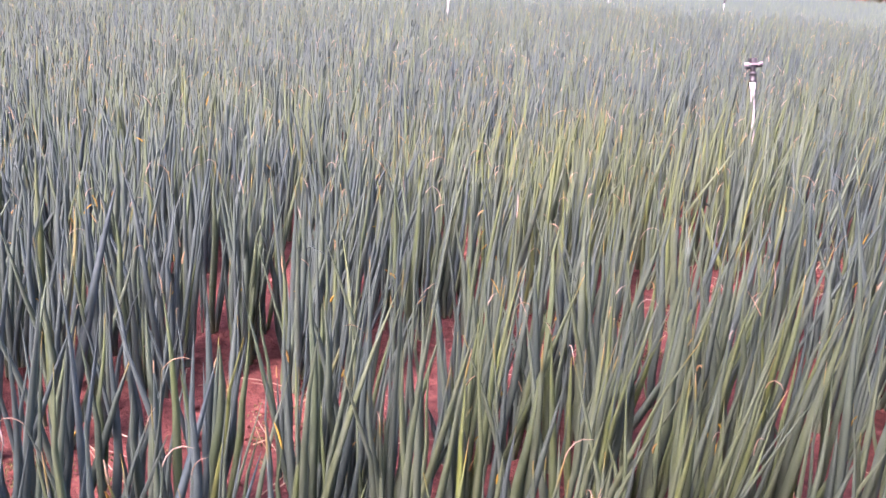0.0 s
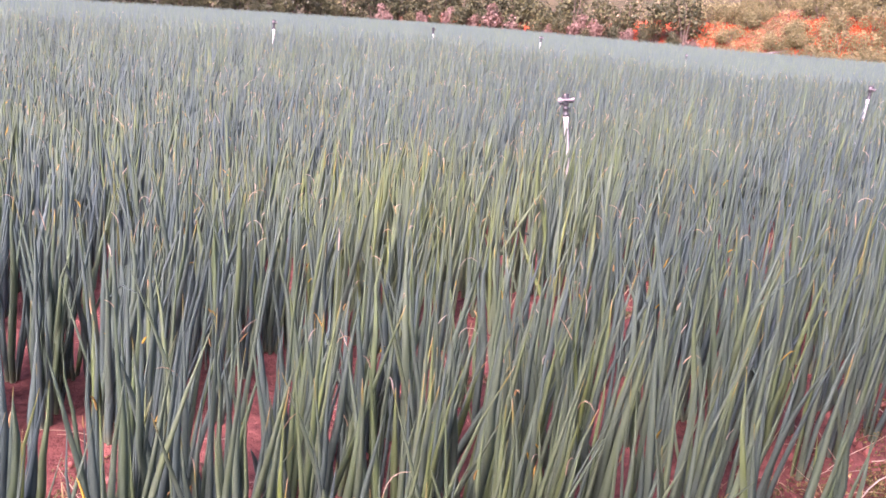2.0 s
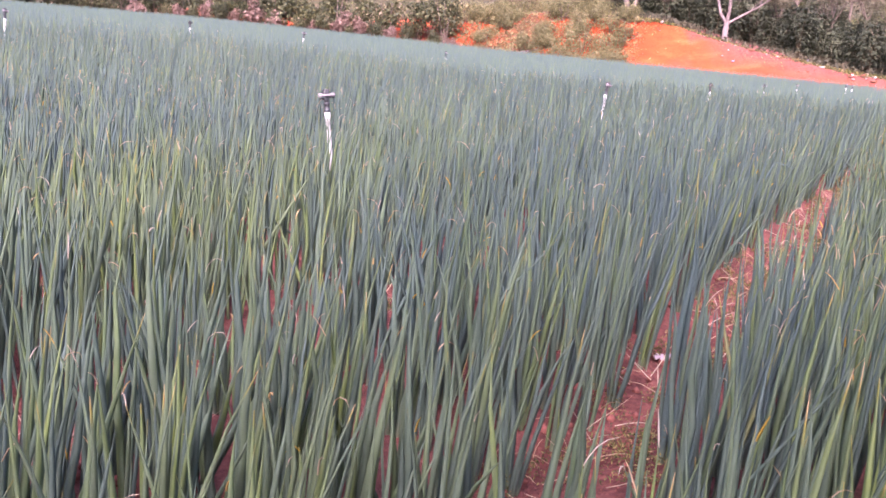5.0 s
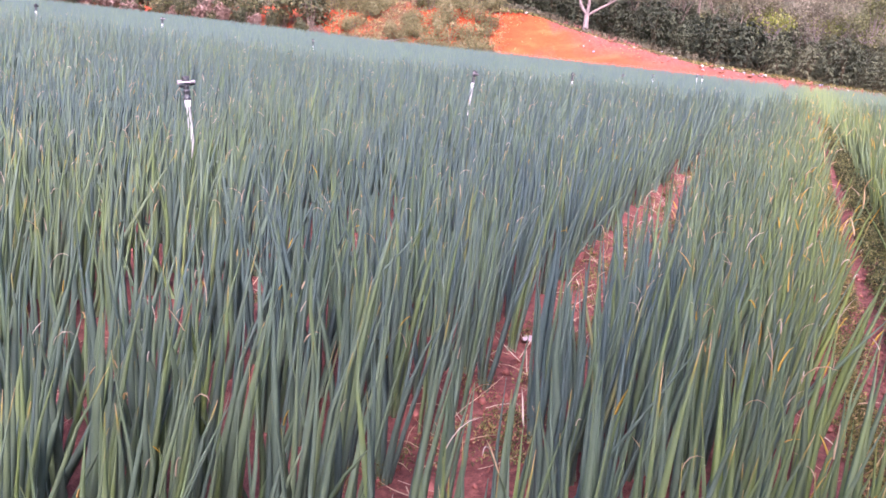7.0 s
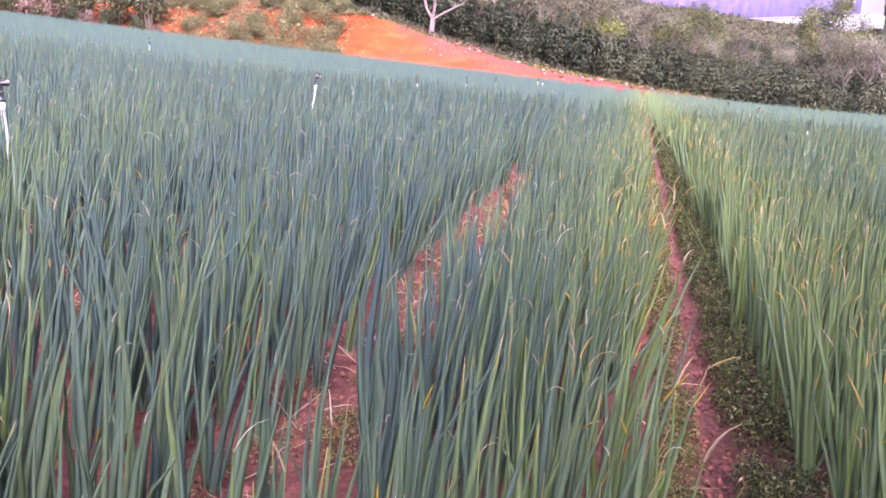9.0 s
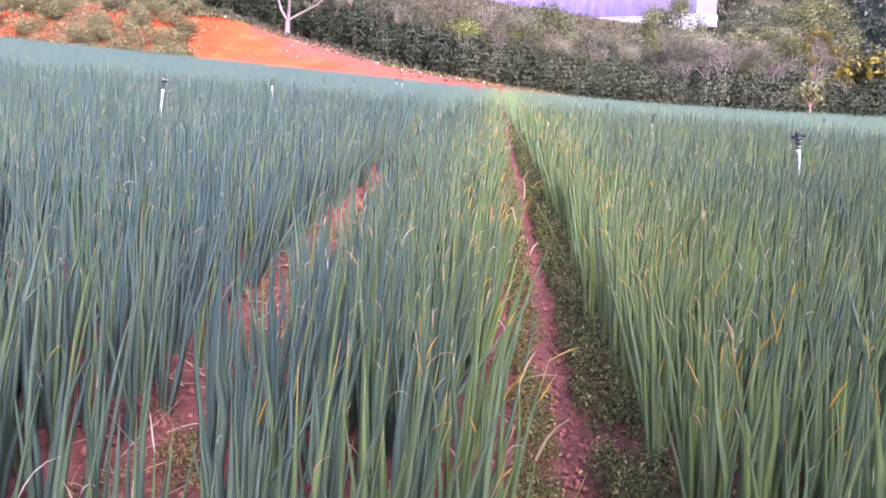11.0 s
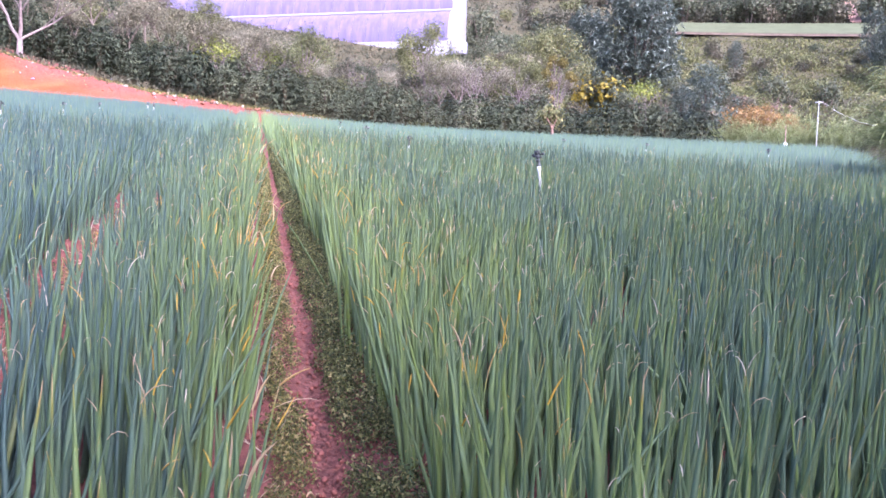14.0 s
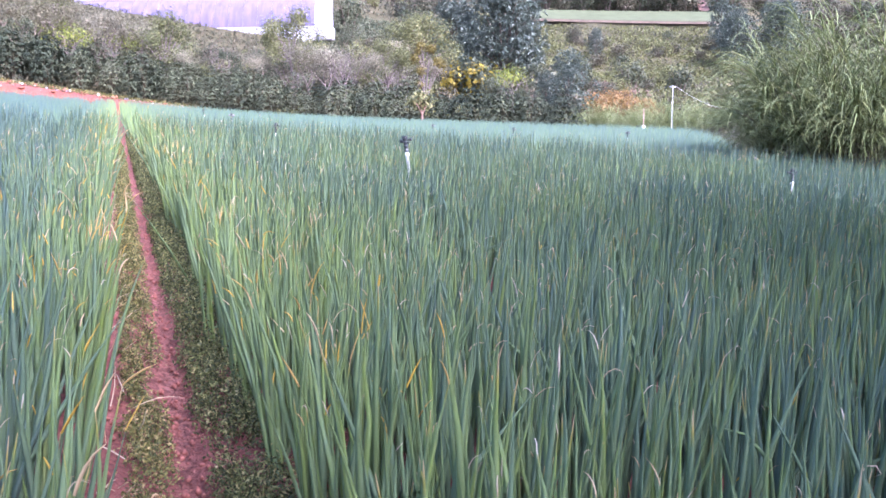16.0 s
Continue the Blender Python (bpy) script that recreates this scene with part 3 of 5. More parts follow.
def withered_tips():
    """Dried ends of leaves: thin cream curls, and broader orange and peach stubs on broken leaves."""
    rng = np.random.default_rng(31)
    at, way, stub, edge = (np.concatenate([row[k] for row in WITHERED]) for k in range(4))
    heading, lean = np.arctan2(way[:, 1], way[:, 0]), np.arccos(np.clip(way[:, 2], -1, 1))
    far = 0.85 + 0.045 * np.hypot(at[:, 0], at[:, 1])
    for name, pick, long, thick, curl, mat, label in (
        ("dry_leaf_curls", ~stub, (0.025, 0.085), (0.003, 0.0055), 1.5, STRAND, "curled straw-coloured dried tips of onion leaves"),
        ("scorched_leaf_tips", stub, (0.025, 0.062), (0.0055, 0.0095), 0.6, TIP, "yellow and peach scorched tips of onion leaves"),
    ):
        n = int(pick.sum())
        turn = rng.normal(0, 1, n)
        vs, fs, uv = blades(rng, at[pick], rng.uniform(*long, n) * (1 + 0.8 * edge[pick] * stub[pick]), rng.uniform(*thick, n) * far[pick], heading[pick] + turn, lean[pick] + np.abs(rng.normal(0, 0.25, n)), np.abs(rng.normal(0.3, curl, n)), None, 4, 3, ([0, 0.3, 0.7, 1], [0.75, 1.0, 0.75, 0.2]))
        tagged(mesh_object(name, vs, fs, mat, uvs=uv, smooth=True), label, "dead leaves", kind="stuff")


withered_tips()


def fallen_leaves():
    """Withered leaves lying in the furrows and along the path's edge."""
    rng = np.random.default_rng(32)
    n = 520
    strip = rng.choice(4, n, p=(0.42, 0.2, 0.26, 0.12))
    u = np.where(strip < 2, 1.2 + 9 * rng.random(n) ** 1.3, rng.uniform(0, 5, n))
    v = np.choose(strip, [rng.normal(0.5, 0.12, n), rng.normal(-0.74, 0.05, n), rng.normal(1.86, 0.2, n), rng.normal(3.1, 0.2, n)])
    x, y = u * RUN[0] + v * SIDE[0], u * RUN[1] + v * SIDE[1]
    base = np.stack([x, y, land_z(x, y) + rng.uniform(0.004, 0.05, n)], 1)
    vs, fs, uv = blades(rng, base, rng.uniform(0.06, 0.26, n), rng.uniform(0.003, 0.007, n), rng.uniform(0, 6.28, n), rng.uniform(0.8, 1.5, n), rng.normal(0.3, 0.7, n), None, 4, 3, SPIKE)
    tagged(mesh_object("fallen_onion_leaves", vs, fs, STRAND, uvs=uv, smooth=True), "withered straw-coloured onion leaves fallen in the furrows", "dead leaves", kind="stuff")


fallen_leaves()


def weeds(name, seed, tufts, v0, v1, u0, u1, tall, size, mat, label, bare=-0.2):
    """Low creeping weeds: domed tufts of tiny leaves that merge into a mat."""
    rng = np.random.default_rng(seed)
    u = u0 + (u1 - u0) * rng.random(tufts) ** 1.5
    v = rng.uniform(v0, v1, tufts)
    keep = np.array([noise.noise((a * 2.6, b * 5, 2.0)) + 0.6 * noise.noise((a * 8, b * 9, 5.0)) for a, b in zip(u, v)]) > bare
    u, v = u[keep], v[keep]
    each = 36
    n = len(u) * each
    wide = np.repeat(rng.uniform(0.025, 0.06, len(u)), each)
    high = np.repeat(tall * rng.uniform(0.45, 1.25, len(u)), each)
    a, d = rng.uniform(0, 2 * np.pi, n), np.sqrt(rng.random(n))
    uu, vv = np.repeat(u, each) + wide * d * np.cos(a), np.repeat(v, each) + wide * d * np.sin(a)
    x, y = uu * RUN[0] + vv * SIDE[0], uu * RUN[1] + vv * SIDE[1]
    z = land_z(x, y) + 0.004 + high * (1 - 0.75 * d ** 2) * rng.random(n) ** 0.6 * np.where(rng.random(n) < 0.12, 1.7, 1.0)
    way = np.stack([np.cos(a) * d, np.sin(a) * d, np.full(n, 0.55)], 1) + rng.normal(0, 0.45, (n, 3))
    vs, fs = leaf_quads(rng, np.stack([x, y, z], 1), way, size * (0.8 + 0.06 * np.repeat(u, each)), 0.42)
    tagged(mesh_object(name, vs, fs, mat), label, "weeds", kind="stuff")


weeds("path_weeds", 41, 3400, -1.27, -1.07, 0.3, 23, 0.15, 0.018, WEED, "low green creeping weeds along the footpath", -0.26)
weeds("bed_edge_weeds", 44, 520, -1.55, -1.25, 1.2, 7.5, 0.09, 0.02, WEED, "low green weeds between the first onion plants")
weeds("path_edge_weeds", 42, 2100, -0.935, -0.79, 0.3, 19, 0.11, 0.0165, EDGEWEED, "thin yellowish weeds on the footpath's upper edge", -0.3)
weeds("furrow_weeds", 43, 900, 0.2, 0.66, 0.8, 11, 0.08, 0.0145, EDGEWEED, "small yellowish weeds in the furrow between onion beds", 0.0)
weeds("upper_furrow_weeds", 45, 420, 1.66, 2.06, -0.5, 7, 0.07, 0.0145, WEED, "small green weeds in the upper furrow", 0.05)


# clods and crumbs of earth on bare ground
def clods():
    rng = np.random.default_rng(51)
    pieces = []
    n = 4200
    strip = rng.choice(5, n, p=(0.3, 0.14, 0.3, 0.18, 0.08))
    v = np.choose(strip, [rng.normal(-1.0, 0.04, n), rng.normal(-0.74, 0.04, n), rng.normal(0.5, 0.13, n), rng.normal(1.86, 0.2, n), rng.normal(3.12, 0.2, n)])
    u = 0.3 + 9 * rng.random(n) ** 1.5
    shape = np.array([(1, 0, 0), (-1, 0, 0), (0, 1, 0), (0, -1, 0), (0, 0, 1), (0, 0, -1)], float)
    tri = np.array([(0, 2, 4), (2, 1, 4), (1, 3, 4), (3, 0, 4), (2, 0, 5), (1, 2, 5), (3, 1, 5), (0, 3, 5)])
    for a, b, strip_at in zip(u, v, strip):
        p = a * RUN + b * SIDE
        s = (0.003 if strip_at < 2 else 0.004) + (0.017 if strip_at < 2 else 0.026) * rng.random() ** 4
        vs = shape * rng.uniform(0.6, 1.3, (6, 3)) * s + (p[0], p[1], ground(p[0], p[1]) + s * 0.3)
        pieces.append((vs, tri))
    vs, fs = joined(pieces)
    ob = mesh_object("soil_clods", vs, fs, CLOD)
    tagged(ob, "small red crumbs and clods of clay lying on bare soil", "soil clods", kind="stuff")


CLOD = plain("clay_clod", (0.2, 0.072, 0.058), 0.9, 0.15, 0.35, 30)
clods()


# ---------- sprinklers ----------
def lathe(profile, sides=14):
    """Turned solid from (radius, height) rows."""
    vs = [(r * math.cos(2 * math.pi * k / sides), r * math.sin(2 * math.pi * k / sides), z) for r, z in profile for k in range(sides)]
    fs = [(i * sides + k, i * sides + (k + 1) % sides, (i + 1) * sides + (k + 1) % sides, (i + 1) * sides + k) for i in range(len(profile) - 1) for k in range(sides)]
    return np.array(vs), np.array(fs)


def box(cx, cy, cz, sx, sy, sz, c=0.25):
    """A block with its edges chamfered."""
    bm = bmesh.new()
    bmesh.ops.create_cube(bm, size=1)
    bmesh.ops.scale(bm, vec=(sx, sy, sz), verts=bm.verts)
    bmesh.ops.bevel(bm, geom=bm.edges, offset=min(sx, sy, sz) * c, segments=1, affect="EDGES")
    bmesh.ops.triangulate(bm, faces=bm.faces)
    bm.verts.ensure_lookup_table()
    vs = np.array([v.co[:] for v in bm.verts]) + (cx, cy, cz)
    fs = np.array([[v.index for v in f.verts] for f in bm.faces])
    bm.free()
    return vs, fs


def sprinkler(x, y, top, lean_x, lean_y, spin, pale):
    """An impact sprinkler on a white pipe; its head is over (x, y), top is the height above the soil."""
    tilt = Euler((lean_x, lean_y, 0)).to_matrix().to_4x4()
    up = tilt @ Vector((0, 0, top))
    x, y = x - up.x, y - up.y
    z = ground(x, y)
    e = empty("sprinkler", x, y, z)
    e.matrix_basis = Matrix.Translation((x, y, z)) @ tilt @ Euler((0, 0, spin)).to_matrix().to_4x4()
    big = 1.35  # the head is a large one
    pipe = top - 0.135 * big
    v, f = lathe([(0.0165, -0.06), (0.0165, pipe * 0.55), (0.0175, pipe * 0.55 + 0.004), (0.0175, pipe - 0.06), (0.023, pipe - 0.055), (0.023, pipe), (0.0, pipe)])
    mesh_object("riser_pipe", v, f, PVC, e, smooth=False, label="white plastic riser pipe")

    def grown(v):
        return (v - (0, 0, pipe)) * big + (0, 0, pipe)

    v, f = lathe([(0.0, pipe), (0.021, pipe), (0.022, pipe + 0.012), (0.017, pipe + 0.018), (0.016, pipe + 0.04), (0.02, pipe + 0.044), (0.02, pipe + 0.054), (0.012, pipe + 0.06), (0.0, pipe + 0.06)])
    mesh_object("swivel_coupling", grown(v), f, BLACK, e, label="black threaded coupling")
    v, f = joined([box(0, 0, pipe + 0.075, 0.03, 0.026, 0.036), box(-0.026, 0, pipe + 0.078, 0.034, 0.014, 0.014)])
    head = mesh_object("sprinkler_head", grown(v), f, BLACK, e, label="black impact sprinkler body")
    v, f = lathe([(0.006, 0.0), (0.009, 0.002), (0.008, 0.03), (0.0055, 0.042), (0.0, 0.042)], 10)
    v = np.stack([v[:, 2] + 0.012, v[:, 0], v[:, 1] + pipe + 0.088], 1)
    mesh_object("nozzle", grown(v), f, BLACK, head)
    v, f = joined([box(0, 0.016, pipe + 0.112, 0.03, 0.008, 0.03), box(0, -0.016, pipe + 0.112, 0.03, 0.008, 0.03), box(0, 0, pipe + 0.129, 0.036, 0.036, 0.01)])
    mesh_object("bridge", grown(v), f, BLACK, head)
    turns = np.linspace(0, 5 * 2 * math.pi, 31)
    v, f = clean_tube(np.stack([0.008 * np.cos(turns), 0.008 * np.sin(turns), pipe + 0.096 + 0.028 * turns / turns[-1]], 1), [0.0016] * 31, 4)
    mesh_object("spring", grown(v), f, STEEL, head, label="thin steel return spring")
    v, f = joined([box(0.0, -0.024, pipe + 0.1, 0.08, 0.008, 0.011), box(0, -0.012, pipe + 0.1, 0.014, 0.03, 0.01)])
    arm = mesh_object("swing_arm", grown(v), f, PINK if pale else BLACK, e, label="pale swing arm" if pale else "dark swing arm")
    v, f = box(0.042, -0.008, pipe + 0.1, 0.016, 0.03, 0.022)
    mesh_object("deflector_spoon", grown(v), f, PINK if pale else BLACK, arm)
    v, f = box(-0.043, -0.02, pipe + 0.1, 0.026, 0.018, 0.024)
    mesh_object("counterweight", grown(v), f, PINK if pale else BLACK, arm)
    tagged(e, "impact sprinkler on a white riser pipe among the onions", "sprinkler", "sprinklers in the field")


SPRINKLERS = [
    (1.96, 6.15, 0.84, -0.03, -0.1, 0.1, True), (7.15, 9.76, 0.85, 0.03, 0.13, 0.4, True), (12.0, 13.2, 0.81, 0.0, 0.06, 1.2, False),
    (9.59, 1.96, 0.93, -0.12, -0.03, 1.3, False), (14.54, 5.82, 0.76, 0.08, -0.02, 1.0, False), (19.42, 9.26, 0.78, 0, 0.03, 2.2, True), (24.33, 12.8, 0.78, -0.1, 0.02, 0.6, False),
    (16.85, 16.73, 0.79, 0, 0, 1.4, True), (21.75, 20.34, 0.79, 0, 0, 1.2, True), (27.26, 23.22, 0.9, 0.05, 0, 0.3, True), (27.8, 23.4, 0.88, 0, 0.05, 0.9, True),
    (6.17, 23.7, 0.9, 0.0, 0.05, 0.2, True), (10.05, 22.35, 0.84, 0, 0, 0.8, True), (3.0, 23.6, 0.84, 0, 0, 0.5, False), (-1.0, 16.5, 0.92, 0, 0.02, 1.0, True),
    (23.63, 5.2, 0.74, 0, 0, 0.9, True), (25.1, 3.1, 0.74, 0, 0, 0.6, True), (26.4, -0.17, 0.78, 0, 0, 1.1, True), (16.75, -2.64, 0.7, 0, 0, 0.3, True), (12.7, -2.69, 0.74, 0, 0.05, 1.7, False),
]
for row in SPRINKLERS:
    sprinkler(*row)


# ---------- shrubs and trees ----------
def lobed_cloud(rng, count, lobes, shell=0.55):
    """Leaf places and outward normals over a heap of lobes (x, y, z, radius)."""
    lobes = np.asarray(lobes, float)
    pick = rng.choice(len(lobes), count, p=lobes[:, 3] ** 2 / (lobes[:, 3] ** 2).sum())
    way = rng.normal(0, 1, (count, 3))
    way /= np.linalg.norm(way, axis=1, keepdims=True)
    rad = lobes[pick, 3] * (shell + (1 - shell) * rng.random(count)) * rng.normal(1, 0.1, count)
    spots = lobes[pick, :3] + way * rad[:, None]
    return spots, way + (0, 0, 0.35)


def shrub_thing(name, seed, wide, tall, leaves, size, mat, label, category, group, bark=BARK, aspect=0.55, lobes_n=9, ruffle=0.55):
    rng = np.random.default_rng(seed)
    e = empty(name, 0, 0, -500)
    lobes = []
    for k in range(lobes_n):
        a, d = rng.uniform(0, 6.28), wide / 2 * 0.62 * math.sqrt(rng.random())
        h = tall * rng.uniform(0.25, 0.78)
        lobes.append((d * math.cos(a), d * math.sin(a), h, wide * rng.uniform(0.17, 0.27)))
    lobes.append((0, 0, tall * 0.45, wide * 0.33))
    spots, out = lobed_cloud(rng, leaves, lobes)
    low = spots[:, 2] < 0.04
    spots[low, 2] = rng.uniform(0.04, 0.3 * tall, low.sum())
    v, f = leaf_quads(rng, spots, out, size, aspect, ruffle)
    mesh_object("foliage", v, f, mat, e)
    stems = []
    for k in range(5):
        a = 6.28 * k / 5 + rng.uniform(0, 1)
        d = wide * rng.uniform(0.1, 0.3)
        stems.append(clean_tube([(0.05 * math.cos(a), 0.05 * math.sin(a), -0.25), (d * 0.5 * math.cos(a), d * 0.5 * math.sin(a), tall * 0.35), (d * math.cos(a), d * math.sin(a), tall * 0.75)], [0.03 * tall, 0.02 * tall, 0.006 * tall], 5))
    v, f = joined(stems)
    mesh_object("stem", v, f, bark, e)
    tagged(e, label, category, group)
    return e


def scatter(protos, spots, seed):
    """The first copies are the prototypes themselves, the rest copy them with a turn and a size."""
    rng = random.Random(seed)
    for k, (x, y, s) in enumerate(spots):
        p = protos[k % len(protos)]
        m = placed(x, y, rng.uniform(0, 6.28))
        if k < len(protos):
            ob = p
        else:
            ob = copy_thing(p, m)
        ob.matrix_basis = m @ Matrix.Diagonal((s, s, s * rng.uniform(0.9, 1.1), 1))


def whorl_leaves(rng, spots, out, each, size, aspect=0.4, spread=0.9, droop=0.25):
    """Rosettes of leaves: each leaf starts at its spot and points outward and a little down."""
    root = np.repeat(spots, each, 0)
    way = np.repeat(out, each, 0) + rng.normal(0, spread, (len(root), 3))
    way /= np.linalg.norm(way, axis=1, keepdims=True)
    way[:, 2] -= droop
    long = (size * rng.uniform(0.65, 1.3, len(root)))[:, None]
    side = np.cross(way, (0, 0, 1.0)) + rng.normal(0, 0.25, (len(root), 3))
    side /= np.linalg.norm(side, axis=1, keepdims=True) + 1e-6
    mid = root + way * long * 0.5 + (0, 0, 0.08) * long
    v = np.stack([root, mid + side * long * aspect / 2, root + way * long - (0, 0, 0.1) * long, mid - side * long * aspect / 2], 1)
    return v.reshape(-1, 3), np.arange(len(root) * 4).reshape(-1, 4)


def whorled_bush(name, seed, wide, tall, whorls, each, size, mat, label, category, group, bark):
    """A dense rounded bush of tiered shoots that end in rosettes, dark between them."""
    rng = np.random.default_rng(seed)
    e = empty(name, 0, 0, -500)
    a, h = rng.uniform(0, 2 * np.pi, whorls), rng.random(whorls) ** 0.8
    swell = 1 + 0.16 * np.sin(a * 3 + seed) + 0.1 * np.sin(a * 5 + 2.1 * seed)
    reach = wide / 2 * np.sin(np.pi * np.clip(0.1 + 0.84 * h, 0, 1)) ** 0.75 * swell * np.where(rng.random(whorls) < 0.75, rng.uniform(0.82, 1.05, whorls), rng.uniform(0.3, 0.8, whorls))
    tier = np.round(h * 8) / 8 + rng.normal(0, 0.025, whorls)
    spots = np.stack([reach * np.cos(a), reach * np.sin(a), tall * np.clip(0.05 + 0.9 * tier, 0.04, 1)], 1)
    out = np.stack([np.cos(a), np.sin(a), 0.25 + 0.9 * h], 1)
    v, f = whorl_leaves(rng, spots, out, each, size, 0.5, 0.55, 0.75)
    v[:, 2] = np.maximum(v[:, 2], 0.02)
    mesh_object("foliage", v, f, mat, e)
    stems = []
    for k in range(6):
        q = spots[rng.integers(whorls)]
        stems.append(clean_tube([(0.03 * k - 0.07, 0.02, -0.2), q * (0.3, 0.3, 0.5), q * 0.95], [0.03, 0.02, 0.006], 5))
    v, f = joined(stems)
    mesh_object("stem", v, f, bark, e)
    tagged(e, label, category, group)
    return e


def coffee_hedge():
    protos = [whorled_bush("coffee_bush", 100 + k, 1.75, 2.1, 360, 6, 0.155, COFFEE, "dark glossy green coffee bush in a dense hedge row", "bush", "coffee hedge along the field", CANE) for k in range(6)]
    rng = random.Random(3)
    spots = []
    for row, (gap, step) in enumerate(((0, 1.85), (2.2, 1.9), (4.3, 2.0), (6.5, 2.3))):
        az = (5.2, 5.8, 6.4, 30.0)[row]
        while az < 60:
            edge = float(field_edge(az))
            back = float(np.interp(az, [4, 20, 30, 40, 48, 60], [1.0, 1.4, 3.2, 5.6, 7.2, 8.0])) + gap
            r = edge + back + rng.uniform(-0.2, 0.2)
            if math.hypot(*(np.array(polar(az, r)) - polar(48.7, 59.5))) > 1.6:
                spots.append((*polar(az, r), rng.uniform(0.8, 1.2) * np.interp(az, [4, 30, 44], [1.0, 1.05, 1.25])))
            az += math.degrees(step / r) * rng.uniform(0.88, 1.12)
    scatter(protos, spots, 5)


coffee_hedge()


def limbs(rng, start, way, length, thick, depth, out, tips, spread=0.6, up=0.25, droop=0.0):
    """Branches that fork and taper; collects tubes and the ends where leaves grow."""
    pts, rad, p, w = [np.array(start, float)], [thick], np.array(start, float), np.array(way, float)
    steps = 4
    for k in range(steps):
        w = w + rng.normal(0, 0.13, 3) + (0, 0, up * 0.2 - droop * 0.1)
        w /= np.linalg.norm(w)
        p = p + w * length / steps
        pts.append(p.copy())
        rad.append(thick * (1 - 0.55 * (k + 1) / steps))
    out.append(clean_tube(pts, rad, 7 if depth > 1 else 4))
    if depth == 0:
        tips.extend(pts[2:])
        return
    for k in range(3 if depth > 1 else 3):
        q = pts[rng.integers(2, steps + 1)] if k else pts[-1]
        side = rng.normal(0, 1, 3)
        side[2] = abs(side[2]) * 0.5
        nw = w * (1 - spread) + side / np.linalg.norm(side) * spread + (0, 0, up)
        limbs(rng, q, nw / np.linalg.norm(nw), length * rng.uniform(0.6, 0.8), rad[-1] * 0.9, depth - 1, out, tips, spread, up, droop)


def tree_thing(name, seed, tall, trunk, thick, leaves, size, clump, mat, bark, label, depth=3, spread=0.6, up=0.25, stems=1, aspect=0.5, group=""):
    rng = np.random.default_rng(seed)
    e = empty(name, 0, 0, -500)
    wood, tips = [], []
    for k in range(stems):
        a = rng.uniform(0, 6.28)
        lean = 0.05 if stems == 1 else 0.3
        foot = np.array((0.0, 0.0, -0.4)) if stems == 1 else np.array((0.25 * math.cos(a), 0.25 * math.sin(a), -0.4))
        mid = foot + (trunk * lean * math.cos(a) * 0.5, trunk * lean * math.sin(a) * 0.5, trunk * 0.55 + 0.4)
        topp = foot + (trunk * lean * math.cos(a), trunk * lean * math.sin(a), trunk + 0.4)
        wood.append(clean_tube([foot, foot + (0, 0, 0.5), mid, topp], [thick * 1.35, thick, thick * 0.85, thick * 0.7], 9))
        for j in range(3):
            b = a + 2.1 * j + rng.uniform(-0.4, 0.4)
            w = np.array((math.cos(b) * spread, math.sin(b) * spread, 0.6 + up))
            limbs(rng, topp, w / np.linalg.norm(w), (tall - trunk) * 0.42, thick * 0.6, depth - 1, wood, tips, spread, up)
    v, f = joined(wood)
    mesh_object("trunk", v, f, bark, e, smooth=True)
    if leaves:
        tips = np.array(tips)
        pick = rng.integers(0, len(tips), leaves)
        spots = tips[pick] + rng.normal(0, clump, (leaves, 3)) * (1, 1, 0.7)
        out = spots - tips.mean(0)
        out /= np.linalg.norm(out, axis=1, keepdims=True) + 1e-6
        v, f = leaf_quads(rng, spots, out + (0, 0, 0.5), size, aspect)
        mesh_object("crown", v, f, mat, e)
    tagged(e, label, "tree", group)
    return e


def leafy_tree(name, seed, wide, tall_m, trunk, leaves, size, mat, bark, label, lobes_n=22, group="", lobe=(0.09, 0.17)):
    """A full crown: limbs into a heap of uneven lobes of leaves, with gaps between them."""
    rng = np.random.default_rng(seed)
    e = empty(name, 0, 0, -500)
    lobes, wood = [], []
    wood.append(clean_tube([(0, 0, -0.5), (0, 0, 0.4), (0.1, 0, trunk * 0.6), (0.05, 0.1, trunk)], [0.03 * tall_m, 0.022 * tall_m, 0.019 * tall_m, 0.017 * tall_m], 9))
    for k in range(lobes_n):
        h = rng.random() ** 0.8
        reach = wide / 2 * math.sin(math.pi * (0.16 + 0.74 * h)) * math.sqrt(rng.uniform(0.15, 1))
        a = rng.uniform(0, 6.28)
        p = np.array((reach * math.cos(a), reach * math.sin(a), trunk * 0.8 + h * (tall_m - trunk)))
        lobes.append((*p, wide * rng.uniform(*lobe)))
        wood.append(clean_tube([(0.05, 0.1, trunk * rng.uniform(0.6, 1)), p * (0.5, 0.5, 0.7) + (0, 0, trunk * 0.1), p], [0.009 * tall_m, 0.006 * tall_m, 0.002 * tall_m], 5))
    v, f = joined(wood)
    mesh_object("trunk", v, f, bark, e, smooth=True)
    spots, out = lobed_cloud(rng, leaves, lobes, 0.35)
    v, f = leaf_quads(rng, spots, out, size, 0.5)
    mesh_object("crown", v, f, mat, e)
    tagged(e, label, "tree", group)
    return e


def stand(e, az, r, turn=0.0, s=1.0):
    x, y = polar(az, r)
    e.matrix_basis = placed(x, y, turn) @ Matrix.Scale(s, 4)
    return e


def again(e, az, r, turn=0.0, s=1.0):
    x, y = polar(az, r)
    c = copy_thing(e, placed(x, y, turn))
    c.matrix_basis = placed(x, y, turn) @ Matrix.Scale(s, 4)
    return c


